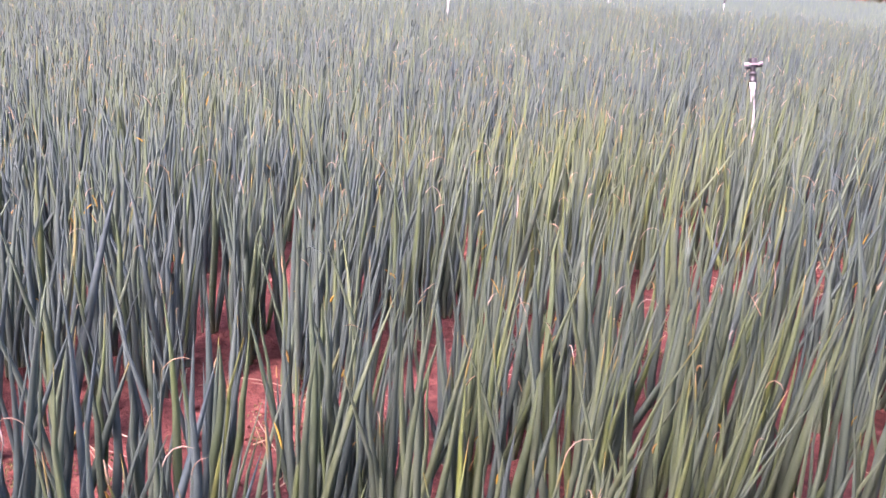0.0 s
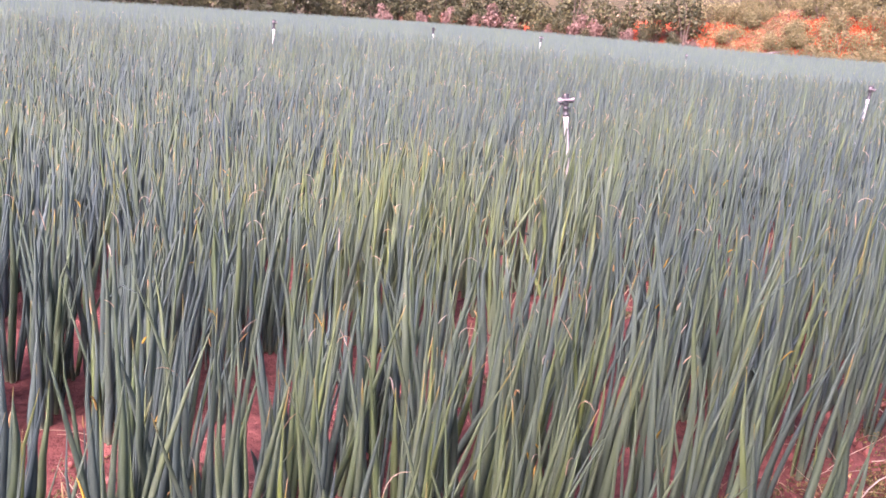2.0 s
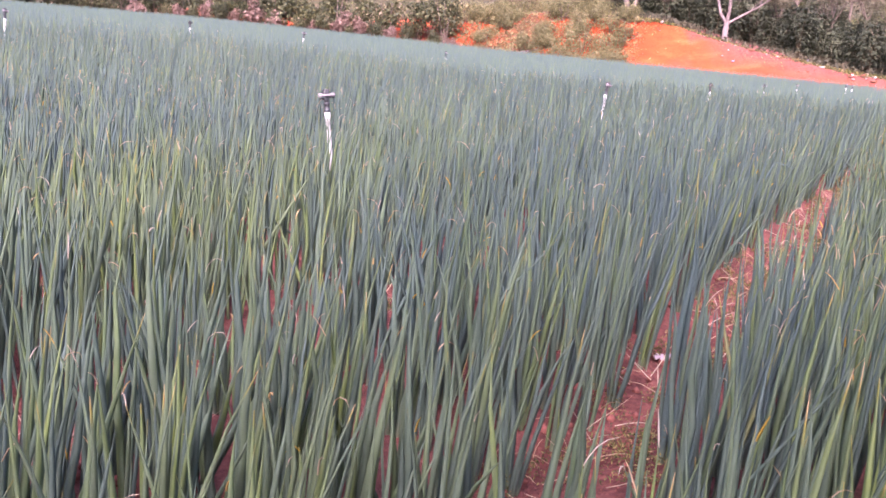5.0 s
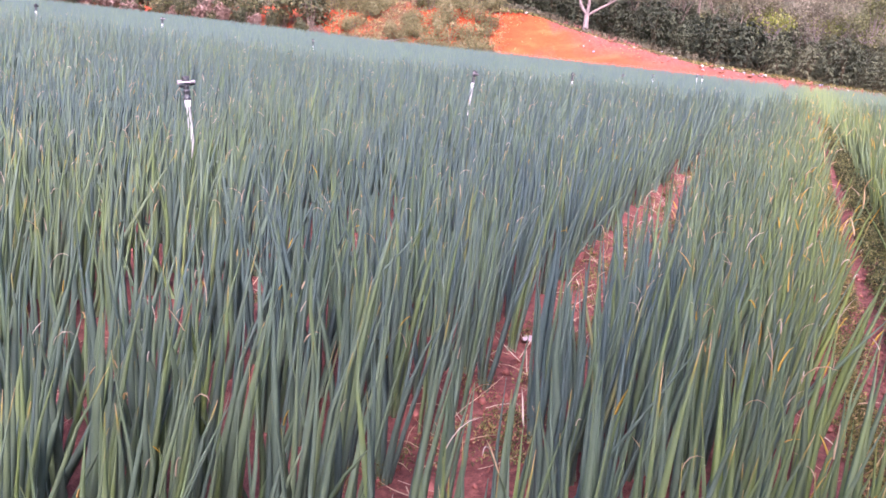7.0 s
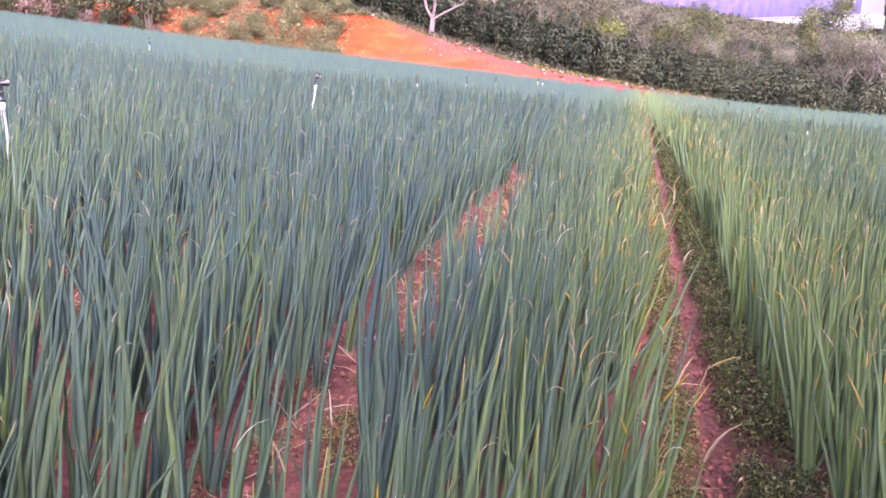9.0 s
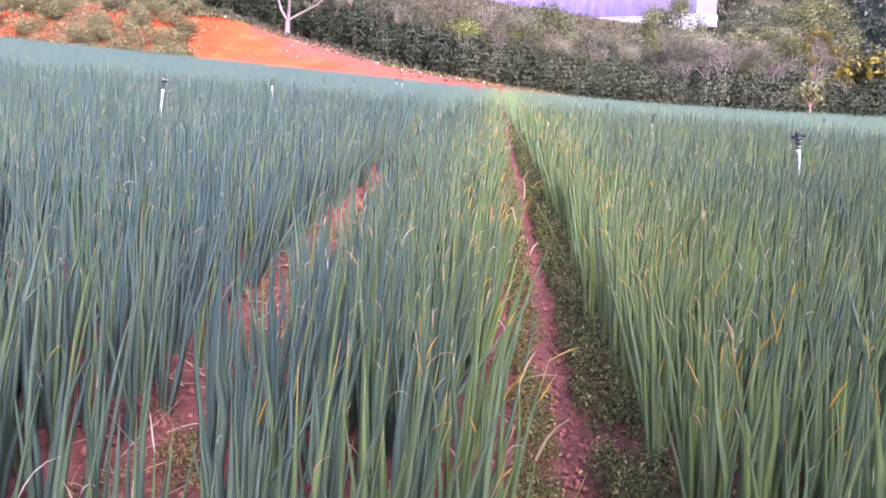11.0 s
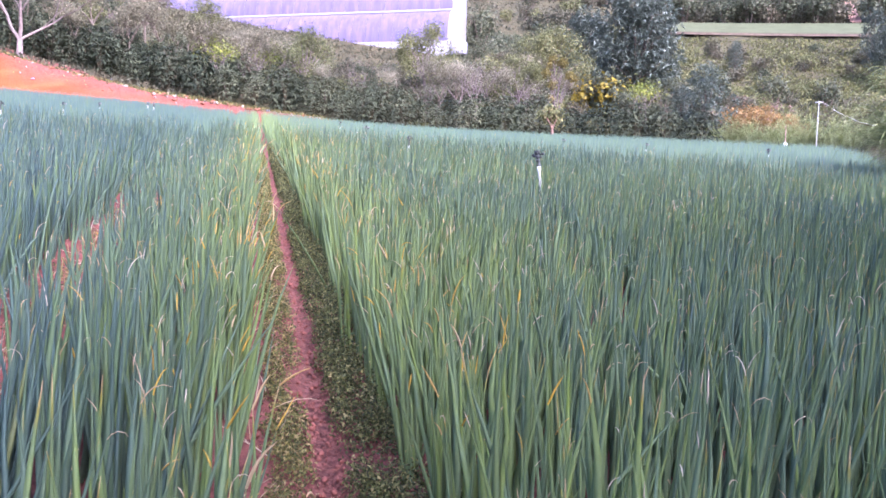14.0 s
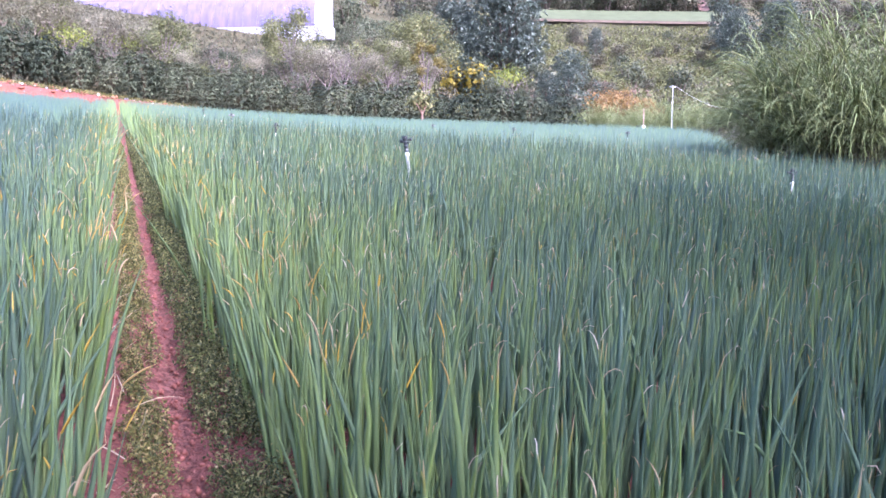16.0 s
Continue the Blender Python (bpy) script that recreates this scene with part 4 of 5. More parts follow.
# forked pale tree on the bank
def pale_tree():
    rng = np.random.default_rng(7)
    e = empty("pale_tree", *polar(48.7, 59.5))
    wood, tips = [], []
    wood.append(clean_tube([(0, 0, -0.4), (0, 0, 0.5), (0.05, 0, 1.25)], [0.25, 0.19, 0.17], 10))
    view = np.array((math.sin(radians(48.7)), -math.cos(radians(48.7)), 0))  # to the right as seen from the field
    for way, length, thick in ((view * 0.75 + (0, 0, 0.45), 3.0, 0.1), (view * 0.1 + (0, 0, 1), 3.4, 0.13), (-view * 0.45 + (0, 0, 0.8), 3.2, 0.12)):
        limbs(rng, (0.05, 0, 1.2), way / np.linalg.norm(way), length, thick, 2, wood, tips, 0.5, 0.2)
    v, f = joined(wood)
    mesh_object("trunk", v, f, BARK_PALE, e, smooth=True)
    tips = np.array([t for t in tips if t[2] > 3.4])
    spots = tips[rng.integers(0, len(tips), 900)] + rng.normal(0, 0.4, (900, 3))
    v, f = leaf_quads(rng, spots, np.tile((0, 0, 1.0), (900, 1)), 0.2)
    mesh_object("crown", v, f, GREYGREEN, e)
    tagged(e, "pale-barked forked tree standing on top of the bank", "tree")


pale_tree()

def twin_tree():
    """Two pale trunks from one foot, dark foliage only at their tops."""
    rng = np.random.default_rng(8)
    e = empty("twin_trunk_tree", *polar(54.7, 63.0))
    view = np.array((math.sin(radians(54.7)), -math.cos(radians(54.7)), 0))
    tips = []
    for way, thick in ((-view * 0.28 + (0, 0, 1), 0.17), (view * 0.3 + (0, 0, 1), 0.13)):
        wood = [clean_tube([(0, 0, -0.4), way * 0.9, way * 2.2 + (0, 0.1, 0)], [thick * 1.3, thick, thick * 0.8], 9)]
        limbs(rng, way * 2.15 + (0, 0.1, 0), way / np.linalg.norm(way), 2.4, thick * 0.75, 2, wood, tips, 0.5, 0.25)
        v, f = joined(wood)
        mesh_object("trunk", v, f, BARK_PALE, e, smooth=True)
    tips = np.array([t for t in tips if t[2] > 3.0])
    v, f = leaf_quads(rng, tips[rng.integers(0, len(tips), 1500)] + rng.normal(0, 0.4, (1500, 3)), np.tile((0, 0, 1.0), (1500, 1)), 0.17)
    mesh_object("crown", v, f, GREENSHRUB, e)
    tagged(e, "pale twin-trunked tree on top of the bank", "tree")


twin_tree()

ROSYGREY = leaf_material("rosy_grey_leaf", [(0.0, (0.095, 0.086, 0.053)), (0.5, (0.190, 0.167, 0.110)), (1.0, (0.323, 0.281, 0.211))], spec=0.15)
BLUEGREY = leaf_material("blue_grey_leaf", [(0.0, (0.05, 0.062, 0.047)), (0.45, (0.105, 0.125, 0.098)), (0.8, (0.19, 0.213, 0.18)), (1.0, (0.28, 0.3, 0.26))], rough=0.5, spec=0.2, glow=0.2)
AMBER = leaf_material("amber_leaf", [(0.0, (0.09, 0.075, 0.022)), (0.5, (0.2, 0.155, 0.04)), (1.0, (0.34, 0.24, 0.06))])


def whorled_tree(name, seed, wide, tall_m, trunk, whorls, each, size, mat, bark, label, group="", lobes_n=14):
    """A heavy crown of lobes, each set with rosettes of leaves that catch the light on top."""
    rng = np.random.default_rng(seed)
    e = empty(name, 0, 0, -500)
    lobes, wood = [], [clean_tube([(0, 0, -0.5), (0.05, 0, trunk * 0.6), (0, 0.1, trunk)], [0.028 * tall_m, 0.02 * tall_m, 0.016 * tall_m], 9)]
    for k in range(lobes_n):
        h = (k + 0.5) / lobes_n
        reach = wide / 2 * 0.72 * math.sin(math.pi * (0.2 + 0.72 * h)) * math.sqrt(rng.uniform(0.3, 1))
        a = 2.4 * k + rng.uniform(-0.4, 0.4)
        q = np.array((reach * math.cos(a), reach * math.sin(a), trunk * 0.75 + h * (tall_m - trunk * 0.75 - 0.16 * wide)))
        lobes.append((*q, wide * rng.uniform(0.15, 0.22)))
        wood.append(clean_tube([(0, 0.1, trunk * rng.uniform(0.6, 1)), q * (0.5, 0.5, 0.75), q], [0.009 * tall_m, 0.006 * tall_m, 0.002 * tall_m], 5))
    v, f = joined(wood)
    mesh_object("trunk", v, f, bark, e, smooth=True)
    spots, out = lobed_cloud(rng, whorls, lobes, 0.8)
    v, f = whorl_leaves(rng, spots, out, each, size, 0.42, 0.7, 0.15)
    mesh_object("crown", v, f, mat, e)
    tagged(e, label, "tree", group)
    return e


sparse = tree_thing("sparse_tree", 21, 5.6, 1.9, 0.09, 2300, 0.14, 0.34, ROSYGREY, BARK, "thin rosy-grey tree with airy crown behind the hedge", group="thin trees behind the hedge")
greyer = tree_thing("grey_green_tree", 29, 5.4, 2.0, 0.1, 2600, 0.15, 0.36, GREYGREEN, BARK, "thin grey-green tree with airy crown behind the hedge", group="grey-green trees behind the hedge")
olive = leafy_tree("olive_tree", 22, 5.6, 5.7, 2.2, 6200, 0.17, OLIVE, BARK_PALE, "round-crowned olive-green tree behind the hedge", 22, "olive trees behind the hedge", (0.14, 0.21))
bare = tree_thing("bare_shrub_tree", 23, 4.8, 1.2, 0.06, 300, 0.14, 0.4, ROSYGREY, BARK_PALE, "pale twiggy half-bare small tree", stems=3, group="half-bare small trees")
lime = tree_thing("yellow_green_tree", 24, 4.4, 1.8, 0.06, 520, 0.17, 0.4, LIME, BARK_PALE, "slender tree with sparse yellow-green leaves", stems=2, depth=2, group="yellow-green trees")
tall = whorled_tree("tall_tree", 25, 9.0, 10.2, 2.0, 2300, 7, 0.36, BLUEGREY, BARK, "tall dark blue-grey tree with heavy rounded crown on the hillside", "tall dark trees", 26)
small = whorled_tree("round_tree", 28, 3.2, 5.0, 0.9, 700, 7, 0.19, BLUEGREY, BARK, "leafy grey-green tree beside the end of the hedge", "grey-green leafy trees", 15)
murky = leafy_tree("dark_leafy_tree", 30, 3.6, 4.9, 1.2, 3000, 0.16, GREENSHRUB, BARK, "small dense dark-leaved tree behind the hedge", 16, "dark leafy trees")
amber = leafy_tree("amber_tree", 31, 3.4, 5.6, 0.6, 3200, 0.17, AMBER, BARK_PALE, "tree with amber and olive leaves behind the hedge", 14)

stand(sparse, 35.2, 62, 0.3, 1.0)
for az, r, s in ((33.6, 63, 0.85), (30.2, 60, 0.62), (26.2, 62, 0.65), (22.4, 58, 0.9), (21.3, 62, 0.8), (32.4, 66, 0.9), (18.2, 62, 0.75)):
    again(sparse, az, r, az, s)
stand(greyer, 39.0, 66, 0.2, 1.0)
for az, r, s in ((40.6, 70, 1.15), (42.6, 66, 1.1), (44.6, 72, 1.3), (47.0, 70, 1.3), (51.0, 72, 1.4), (37.4, 70, 1.0), (34.4, 68, 0.9), (25.4, 68, 0.55), (17.4, 68, 0.9), (50.0, 66, 1.0), (45.6, 64, 0.9), (53.0, 70, 1.4), (41.6, 78, 1.3), (13.6, 66, 0.7)):
    again(greyer, az, r, az, s)
stand(olive, 23.5, 70, 1.0, 1.08)
for az, r, s in ((31.5, 62, 0.92), (14.9, 72, 1.15), (17.2, 64, 0.8), (38.0, 74, 1.0), (43.6, 80, 1.2)):
    again(olive, az, r, az, s)
stand(amber, 14.6, 62, 0.4, 0.85)
stand(bare, 20.5, 60, 0.5, 1.1)
for az, r, s in ((16.3, 58, 0.85), (34.8, 61, 0.9), (28.0, 63, 0.95), (19.8, 63, 1.0), (23.0, 59, 0.8)):
    again(bare, az, r, az, s)
stand(lime, 36.3, 60, 0.2, 1.05)
again(lime, 8.6, 57, 1.0, 0.95)
again(lime, 33.9, 64, 2.0, 0.9)
stand(murky, 27.7, 60, 0.2, 0.74)
for az, r, s in ((9.6, 60, 0.6), (7.6, 58, 0.8), (39.8, 62, 0.8), (46.4, 68, 1.2), (48.4, 66, 1.1), (52.2, 66, 1.2), (56.2, 68, 1.2), (43.0, 70, 1.1)):
    again(murky, az, r, az, s)
stand(small, 4.9, 50, 0.4, 1.0)
for az, r, s in ((6.4, 53, 0.72), (-4.4, 130, 1.35), (-5.3, 124, 1.3), (3.4, 116, 0.8)):
    again(small, az, r, az, s)
stand(tall, 9.4, 80, 0.4, 1.12)
for az, r, s in ((12.8, 100, 0.8), (-5.4, 112, 0.7), (-8, 116, 0.85), (2.0, 186, 0.9), (5.4, 190, 1.0), (-2.4, 188, 0.8)):
    again(tall, az, r, az, s)

# unseen broad tree at the near field edge, added to shade the nearest plants
shade = leafy_tree("broad_tree", 27, 11.6, 9.6, 3.6, 5800, 0.55, GREENSHRUB, BARK, "unseen broad leafy tree added at the near field edge for shade", 40, "", (0.12, 0.19))
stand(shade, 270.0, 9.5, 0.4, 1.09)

# young tree in front of the hedge
young = tree_thing("young_tree", 26, 2.6, 0.95, 0.1, 420, 0.22, 0.28, OLIVE, plain("pinkish_bark", (0.28, 0.17, 0.14), 0.85, 0.2, 0.3, 9), "small olive tree with pinkish trunk in the hedge", depth=2)
stand(young, 14.8, 47.3)


# ---------- the far edge: flowering bushes, scrub, litter ----------
def flower_bushes():
    protos = [shrub_thing("flowering_bush", 200 + k, 3.6, 4.2, 1500, 0.28, BUSH, "tall dark bush dotted with small pale flowers", "bush", "bushes along the upper field edge", lobes_n=14) for k in range(3)]
    rng = random.Random(9)
    spots = []
    az = 66.8
    while az < 126:
        r = float(field_edge(az)) + 2.2 + rng.uniform(-0.3, 0.6)
        spots.append((*polar(az, r), rng.uniform(0.85, 1.15)))
        spots.append((*polar(az + 0.7, r - 1.3), rng.uniform(0.4, 0.6)))
        az += math.degrees(2.1 / r)
    scatter(protos, spots, 11)
    dry = [shrub_thing("dry_bush", 220 + k, 1.6, 2.2, 700, 0.2, DRYBUSH, "withered pinkish-brown bush at the field edge", "bush", "withered bushes", lobes_n=7) for k in range(2)]
    scatter(dry, [(*polar(a, float(field_edge(a)) + 0.6), s) for a, s in ((72.5, 1.0), (78, 1.1), (80.5, 0.9), (75.5, 0.7), (84, 0.8), (73.6, 1.2), (70.4, 0.8), (79.2, 1.3), (82.2, 1.0), (86.5, 1.0), (66.2, 0.6), (65.8, 0.45), (66.6, 0.5))], 12)
    scatter([again(dry[0], 62.2, 66.5, 0.4, 0.8)], [(*polar(62.2, 66.5), 0.8)], 13)
    for a, r, q in ((61.0, 67.0, 0.9), (58.2, 66.0, 0.7), (59.6, 67.5, 0.8)):
        again(dry[1], a, r, a, q)


flower_bushes()


def hillside():
    rng = random.Random(17)
    kinds = [
        [shrub_thing("hillside_shrub", 300 + k, 3.0, 2.2, 640, 0.25, SCRUB, "dull green scrub bush on the hillside", "bush", "hillside scrub", lobes_n=8) for k in range(3)],
        [shrub_thing("dark_shrub", 320 + k, 3.4, 2.8, 700, 0.27, GREENSHRUB, "dark green leafy bush on the hillside", "bush", "dark hillside bushes", lobes_n=9) for k in range(2)],
        [shrub_thing("olive_shrub", 340 + k, 2.8, 1.9, 560, 0.24, OLIVE, "olive-yellow bush on the hillside", "bush", "olive hillside bushes", lobes_n=7) for k in range(2)],
    ]
    spots = [[], [], []]
    for k in range(380):
        az = rng.uniform(-14, 52)
        r = (62 + 130 * rng.random() ** 1.3) if az < 20 or az > 44 else rng.uniform(62, 82)
        if -4.5 < az < 7.2 and 134 < r < 172:
            continue
        if az < 5 and r < 75 or -3 < az < 7 and r < 134 and rng.random() < 0.25:
            continue
        pick = rng.choices((0, 1, 2), (0.5, 0.3, 0.2))[0]
        spots[pick].append((*polar(az, r), rng.uniform(0.6, 1.3) * (0.75 if 22 < az < 44 else 1.0 if r < 110 or (-5 < az < 8 and r < 134) else 1.7)))
    for protos, s in zip(kinds, spots):
        scatter(protos, s, 18)
    bank = [shrub_thing("bank_shrub", 360 + k, 2.6, 1.3, 1500, 0.12, BANKGRASS, "pale olive shrub growing on the red bank", "bush", "shrubs on the bank", lobes_n=7) for k in range(2)]
    near = [(55.3, 0.3, 1.0), (56.6, 0.8, 1.0), (57.6, 1.6, 1.1), (58.5, 2.4, 0.9), (55.9, 2.4, 0.9), (62.8, 3.6, 1.0), (63.8, 4.6, 1.1), (60.3, 5.5, 0.9), (57.0, 5.0, 1.1), (54.6, 4.5, 0.7), (65.4, 5.4, 1.2), (61.5, 7.0, 1.0), (56.2, 1.5, 1.1), (57.2, 0.4, 0.8), (58.2, 0.9, 0.7), (59.0, 3.6, 1.1), (58.2, 4.4, 1.0), (55.0, 3.2, 0.9), (63.0, 5.2, 1.1), (62.2, 4.2, 0.8), (64.6, 6.5, 1.1), (60.6, 8.0, 1.1), (58.8, 7.2, 1.2), (56.4, 7.0, 1.0), (66.2, 7.5, 1.1), (55.6, 1.0, 0.8), (56.0, 0.2, 0.6), (57.4, 2.4, 0.9), (58.0, 3.0, 0.8), (56.9, 3.2, 0.8), (54.9, 2.0, 0.7), (57.9, 0.2, 0.6), (55.2, 1.7, 0.6)]
    near += [(rng.uniform(58.3, 61.2), rng.uniform(0.2, 3.2), rng.uniform(0.55, 0.95)) for k in range(9)] + [(rng.uniform(61.8, 65.2), rng.uniform(2.2, 7.0), rng.uniform(0.5, 0.9)) for k in range(8)]
    scatter(bank, [(*polar(a, float(field_edge(a)) + d), s) for a, d, s in near], 19)
    gold = shrub_thing("yellow_flowering_bush", 380, 3.2, 1.9, 900, 0.22, YELLOW, "bush covered with golden yellow flowers", "bush", "", lobes_n=8)
    scatter([gold], [(*polar(11.5, 65), 1.75)], 20)
    for az, r, s in ((12.7, 66, 1.2), (10.7, 66, 1.1)):
        again(gold, az, r, az, s)


    row = []
    for k in range(46):
        az = -5.5 + 14 * (k % 23) / 22 + rng.uniform(-0.2, 0.2)
        if -3.9 < az < -2.6:
            continue
        row.append((*polar(az, (161 if k < 23 else 168) + rng.uniform(-1.5, 1.5)), rng.uniform(1.5, 2.4)))
    for k, (x, y, q) in enumerate(row):
        m = placed(x, y, rng.uniform(0, 6.28))
        copy_thing(kinds[(0, 1, 1)[k % 3]][k % 2], m).matrix_basis = m @ Matrix.Scale(q, 4)
    rust = shrub_thing("rusty_bush", 390, 2.4, 1.6, 900, 0.16, RUST, "low bush with rusty orange-brown leaves", "bush", "rusty bushes behind the field", lobes_n=8)
    scatter([rust], [(*polar(a, r), q) for a, r, q in ((1.4, 58, 1.1), (2.6, 60, 1.2), (0.2, 61, 0.9), (3.2, 63, 1.0), (1.8, 65, 1.2), (-0.6, 57, 0.8), (9.0, 66, 0.9))], 21)


hillside()


def undergrowth(name, seed, count, az0, az1, r0, r1, size, mat, label, clear=0.0):
    """Knee-high scrub and grass that covers the slope between the bushes."""
    rng = np.random.default_rng(seed)
    tufts = count // 14
    az = rng.uniform(az0, az1, tufts)
    r = np.maximum(r0 + (r1 - r0) * rng.random(tufts) ** 1.4, field_edge(az) + clear)
    x, y = STAND[0] + r * np.cos(np.radians(az)), STAND[1] + r * np.sin(np.radians(az))
    thick = np.array([noise.noise((a * 0.13, b * 0.13, 5.0)) for a, b in zip(x, y)])
    keep = (thick > -0.45) & ~((az > -4.8) & (az < 7.6) & (r > 143) & (r < 160))
    x, y, r = (np.repeat(q[keep], 14) for q in (x, y, r))
    n = len(x)
    spread = 0.35 + 0.004 * r
    x, y = x + rng.normal(0, 1, n) * spread, y + rng.normal(0, 1, n) * spread
    z = land_z(x, y) + rng.random(n) ** 1.5 * size * 1.5
    way = rng.normal(0, 1, (n, 3)) * (1, 1, 0.5)
    v, f = leaf_quads(rng, np.stack([x, y, z], 1), way, size * (0.7 + r / 160), 0.4)
    tagged(mesh_object(name, v, f, mat), label, "undergrowth", kind="stuff")


undergrowth("hillside_scrub", 401, 76000, -15, 56, 58, 200, 0.32, SCRUB, "tangled dull green and brown scrub covering the hillside", 4.0)
undergrowth("hillside_grass", 402, 16000, -6, 24, 52, 110, 0.36, DRYGRASS, "dry olive-brown grass on the slope behind the field", 2.0)
undergrowth("slope_grass", 405, 30000, -6, 9, 95, 143, 0.3, DRYGRASS, "olive and yellowish grass below the far terrace", 4.0)
undergrowth("upper_scrub", 406, 32000, 7, 22, 80, 130, 0.36, GREENSHRUB, "dark brownish scrub thick on the upper slope", 4.0)
undergrowth("bank_grass", 403, 22000, 54.2, 66, 57, 70, 0.2, BANKGRASS, "pale olive grass tufts on the red bank", 0.7)
undergrowth("bank_twigs", 407, 9000, 54.2, 66, 57, 69, 0.16, DRYBUSH, "lilac-pink dry twigs and stalks on the red bank", 0.5)
undergrowth("pink_grass", 408, 7000, 0.5, 5.2, 58, 92, 0.26, DRYBUSH, "wispy pinkish dry grass on the lower slope", 3.0)
undergrowth("crest_grass", 404, 9000, 20, 54, 48, 50, 0.13, EDGEWEED, "thin dry grass fringe along the crest of the bank", 3.3)


# ---------- tall grass clump ----------
def tall_grass(name, az, r, wide, deep, tall_m, count, seed, label, size=1.0):
    rng = np.random.default_rng(seed)
    e = empty(name, *polar(az, r))
    cx, cy = polar(az, r)
    stems = count // 11
    a, d = rng.uniform(0, 6.28, stems), np.sqrt(rng.random(stems))
    across, along = np.array((-math.sin(radians(az)), math.cos(radians(az)))), np.array((math.cos(radians(az)), math.sin(radians(az))))
    ox, oy = d * np.cos(a) * wide / 2, d * np.sin(a) * deep / 2
    sx, sy = ox * across[0] + oy * along[0], ox * across[1] + oy * along[1]
    sz = land_z(cx + sx, cy + sy) - ground(cx, cy) - 0.03
    hd = np.arctan2(sy, sx) + rng.normal(0, 0.7, stems)
    hh = tall_m * rng.normal(0.8, 0.13, stems) * (1 - 0.45 * d ** 2)
    ln = 0.05 + 0.5 * d ** 1.5 * rng.uniform(0.5, 1.2, stems)
    bd = rng.uniform(0.1, 0.5, stems)
    v, f, uv = blades(rng, np.stack([sx, sy, sz], 1), hh, np.full(stems, 0.014 * size), hd, ln, bd, None, 6, 4, SPIKE)
    mesh_object("cane", v, f, CANE, e, uvs=uv, smooth=True)
    # blades spring from the canes at every height
    k = rng.integers(0, stems, count)
    t = rng.uniform(0.3, 1.0, count)
    ang = ln[k] + bd[k] * 0.5 * t
    px = sx[k] + np.cos(hd[k]) * np.sin(ang) * hh[k] * t
    py = sy[k] + np.sin(hd[k]) * np.sin(ang) * hh[k] * t
    pz = sz[k] + np.cos(ang) * hh[k] * t
    turn = hd[k] + rng.normal(0, 0.9, count)
    v, f, uv = blades(rng, np.stack([px, py, pz], 1), size * rng.uniform(0.8, 1.7, count), size * rng.uniform(0.022, 0.045, count), turn, ang * 0.5 + rng.uniform(0.3, 0.8, count), rng.uniform(1.2, 2.9, count), None, 5, 3, ([0, 0.15, 0.5, 1], [0.5, 1, 0.85, 0.03]), flat=0.3)
    mesh_object("leaf_mass", v, f, REED, e, uvs=uv, smooth=True)
    p = rng.choice(stems, max(stems // 12, 3), replace=False)
    ang = ln[p] + bd[p] * 0.55
    tip = np.stack([sx[p] + np.cos(hd[p]) * np.sin(ang) * hh[p], sy[p] + np.sin(hd[p]) * np.sin(ang) * hh[p], sz[p] + np.cos(ang) * hh[p]], 1)
    for q, at in zip(p, range(len(p))):
        one = slice(at, at + 1)
        v, f, uv = blades(rng, tip[one] - (0, 0, 0.03), rng.uniform(0.3, 0.5, 1) * size, np.full(1, 0.03 * size), hd[q:q + 1], ang[one] + 0.3, rng.uniform(0.6, 1.3, 1), None, 5, 5, ([0, 0.2, 0.8, 1], [0.4, 1, 0.8, 0.1]), flat=0.9)
        mesh_object("seed_head", v, f, PLUME, e, uvs=uv, smooth=True, label="straw-coloured feathery seed head")
    tagged(e, label, "tall grass", "clumps of tall grass" if size < 1 else "")


tall_grass("tall_grass_clump", -14.4, 21.0, 4.6, 3.6, 4.3, 7600, 61, "large arching clump of tall green cane grass beside the field")
for n, (az, r, w, h, c) in enumerate(((-3.3, 46, 3.5, 2.2, 900), (-0.6, 47, 3.0, 1.9, 800), (1.6, 49, 3.0, 2.2, 800), (3.6, 50, 2.6, 1.8, 700), (-1.8, 51, 4.0, 2.6, 900))):
    tall_grass("grass_clump", az, r, w, 1.6, h, c, 70 + n, "pale green rough grass at the end of the field", 0.9)


# ---------- poles, litter, greenhouse, far field ----------
def pole(name, az, r, tall_m, mat, label):
    x, y = polar(az, r)
    e = empty(name, x, y)
    v, f = lathe([(0.015, -0.3), (0.015, tall_m * 0.5), (0.014, tall_m - 0.02), (0.013, tall_m), (0.0, tall_m)], 10)
    mesh_object("shaft", v, f, mat, e)
    tagged(e, label, "pole")
    return e


white_pole = pole("utility_pole", -1.75, 44.5, 2.75, PVC, "thin white pole with wires at the field end")
v, f = box(0, 0, 2.68, 0.035, 0.32, 0.03)
mesh_object("crosspiece", v, f, PVC, white_pole)
v, f = clean_tube([(0, -0.15, 2.7), (0.3, -0.9, 2.2), (0.5, -1.9, 1.75), (0.6, -3.0, 1.5)], [0.006] * 4, 4)
mesh_object("wire", v, f, PVC, white_pole)
v, f = clean_tube([(0, 0.15, 2.7), (0.2, 0.8, 2.55), (0.3, 1.7, 2.5)], [0.005] * 3, 4)
mesh_object("wire", v, f, BLACK, white_pole)
marker = pole("marker_post", 0.05, 44.3, 1.55, plain("red_white_paint", (0.62, 0.36, 0.34), 0.6, 0.3, 0.25, 5), "short weathered red and white post")
v, f = lathe([(0.0, 0.5), (0.09, 0.5), (0.12, 0.58), (0.1, 0.68), (0.0, 0.7)], 10)
mesh_object("bag", v, f, PVC, marker, label="white bag tied to the post")


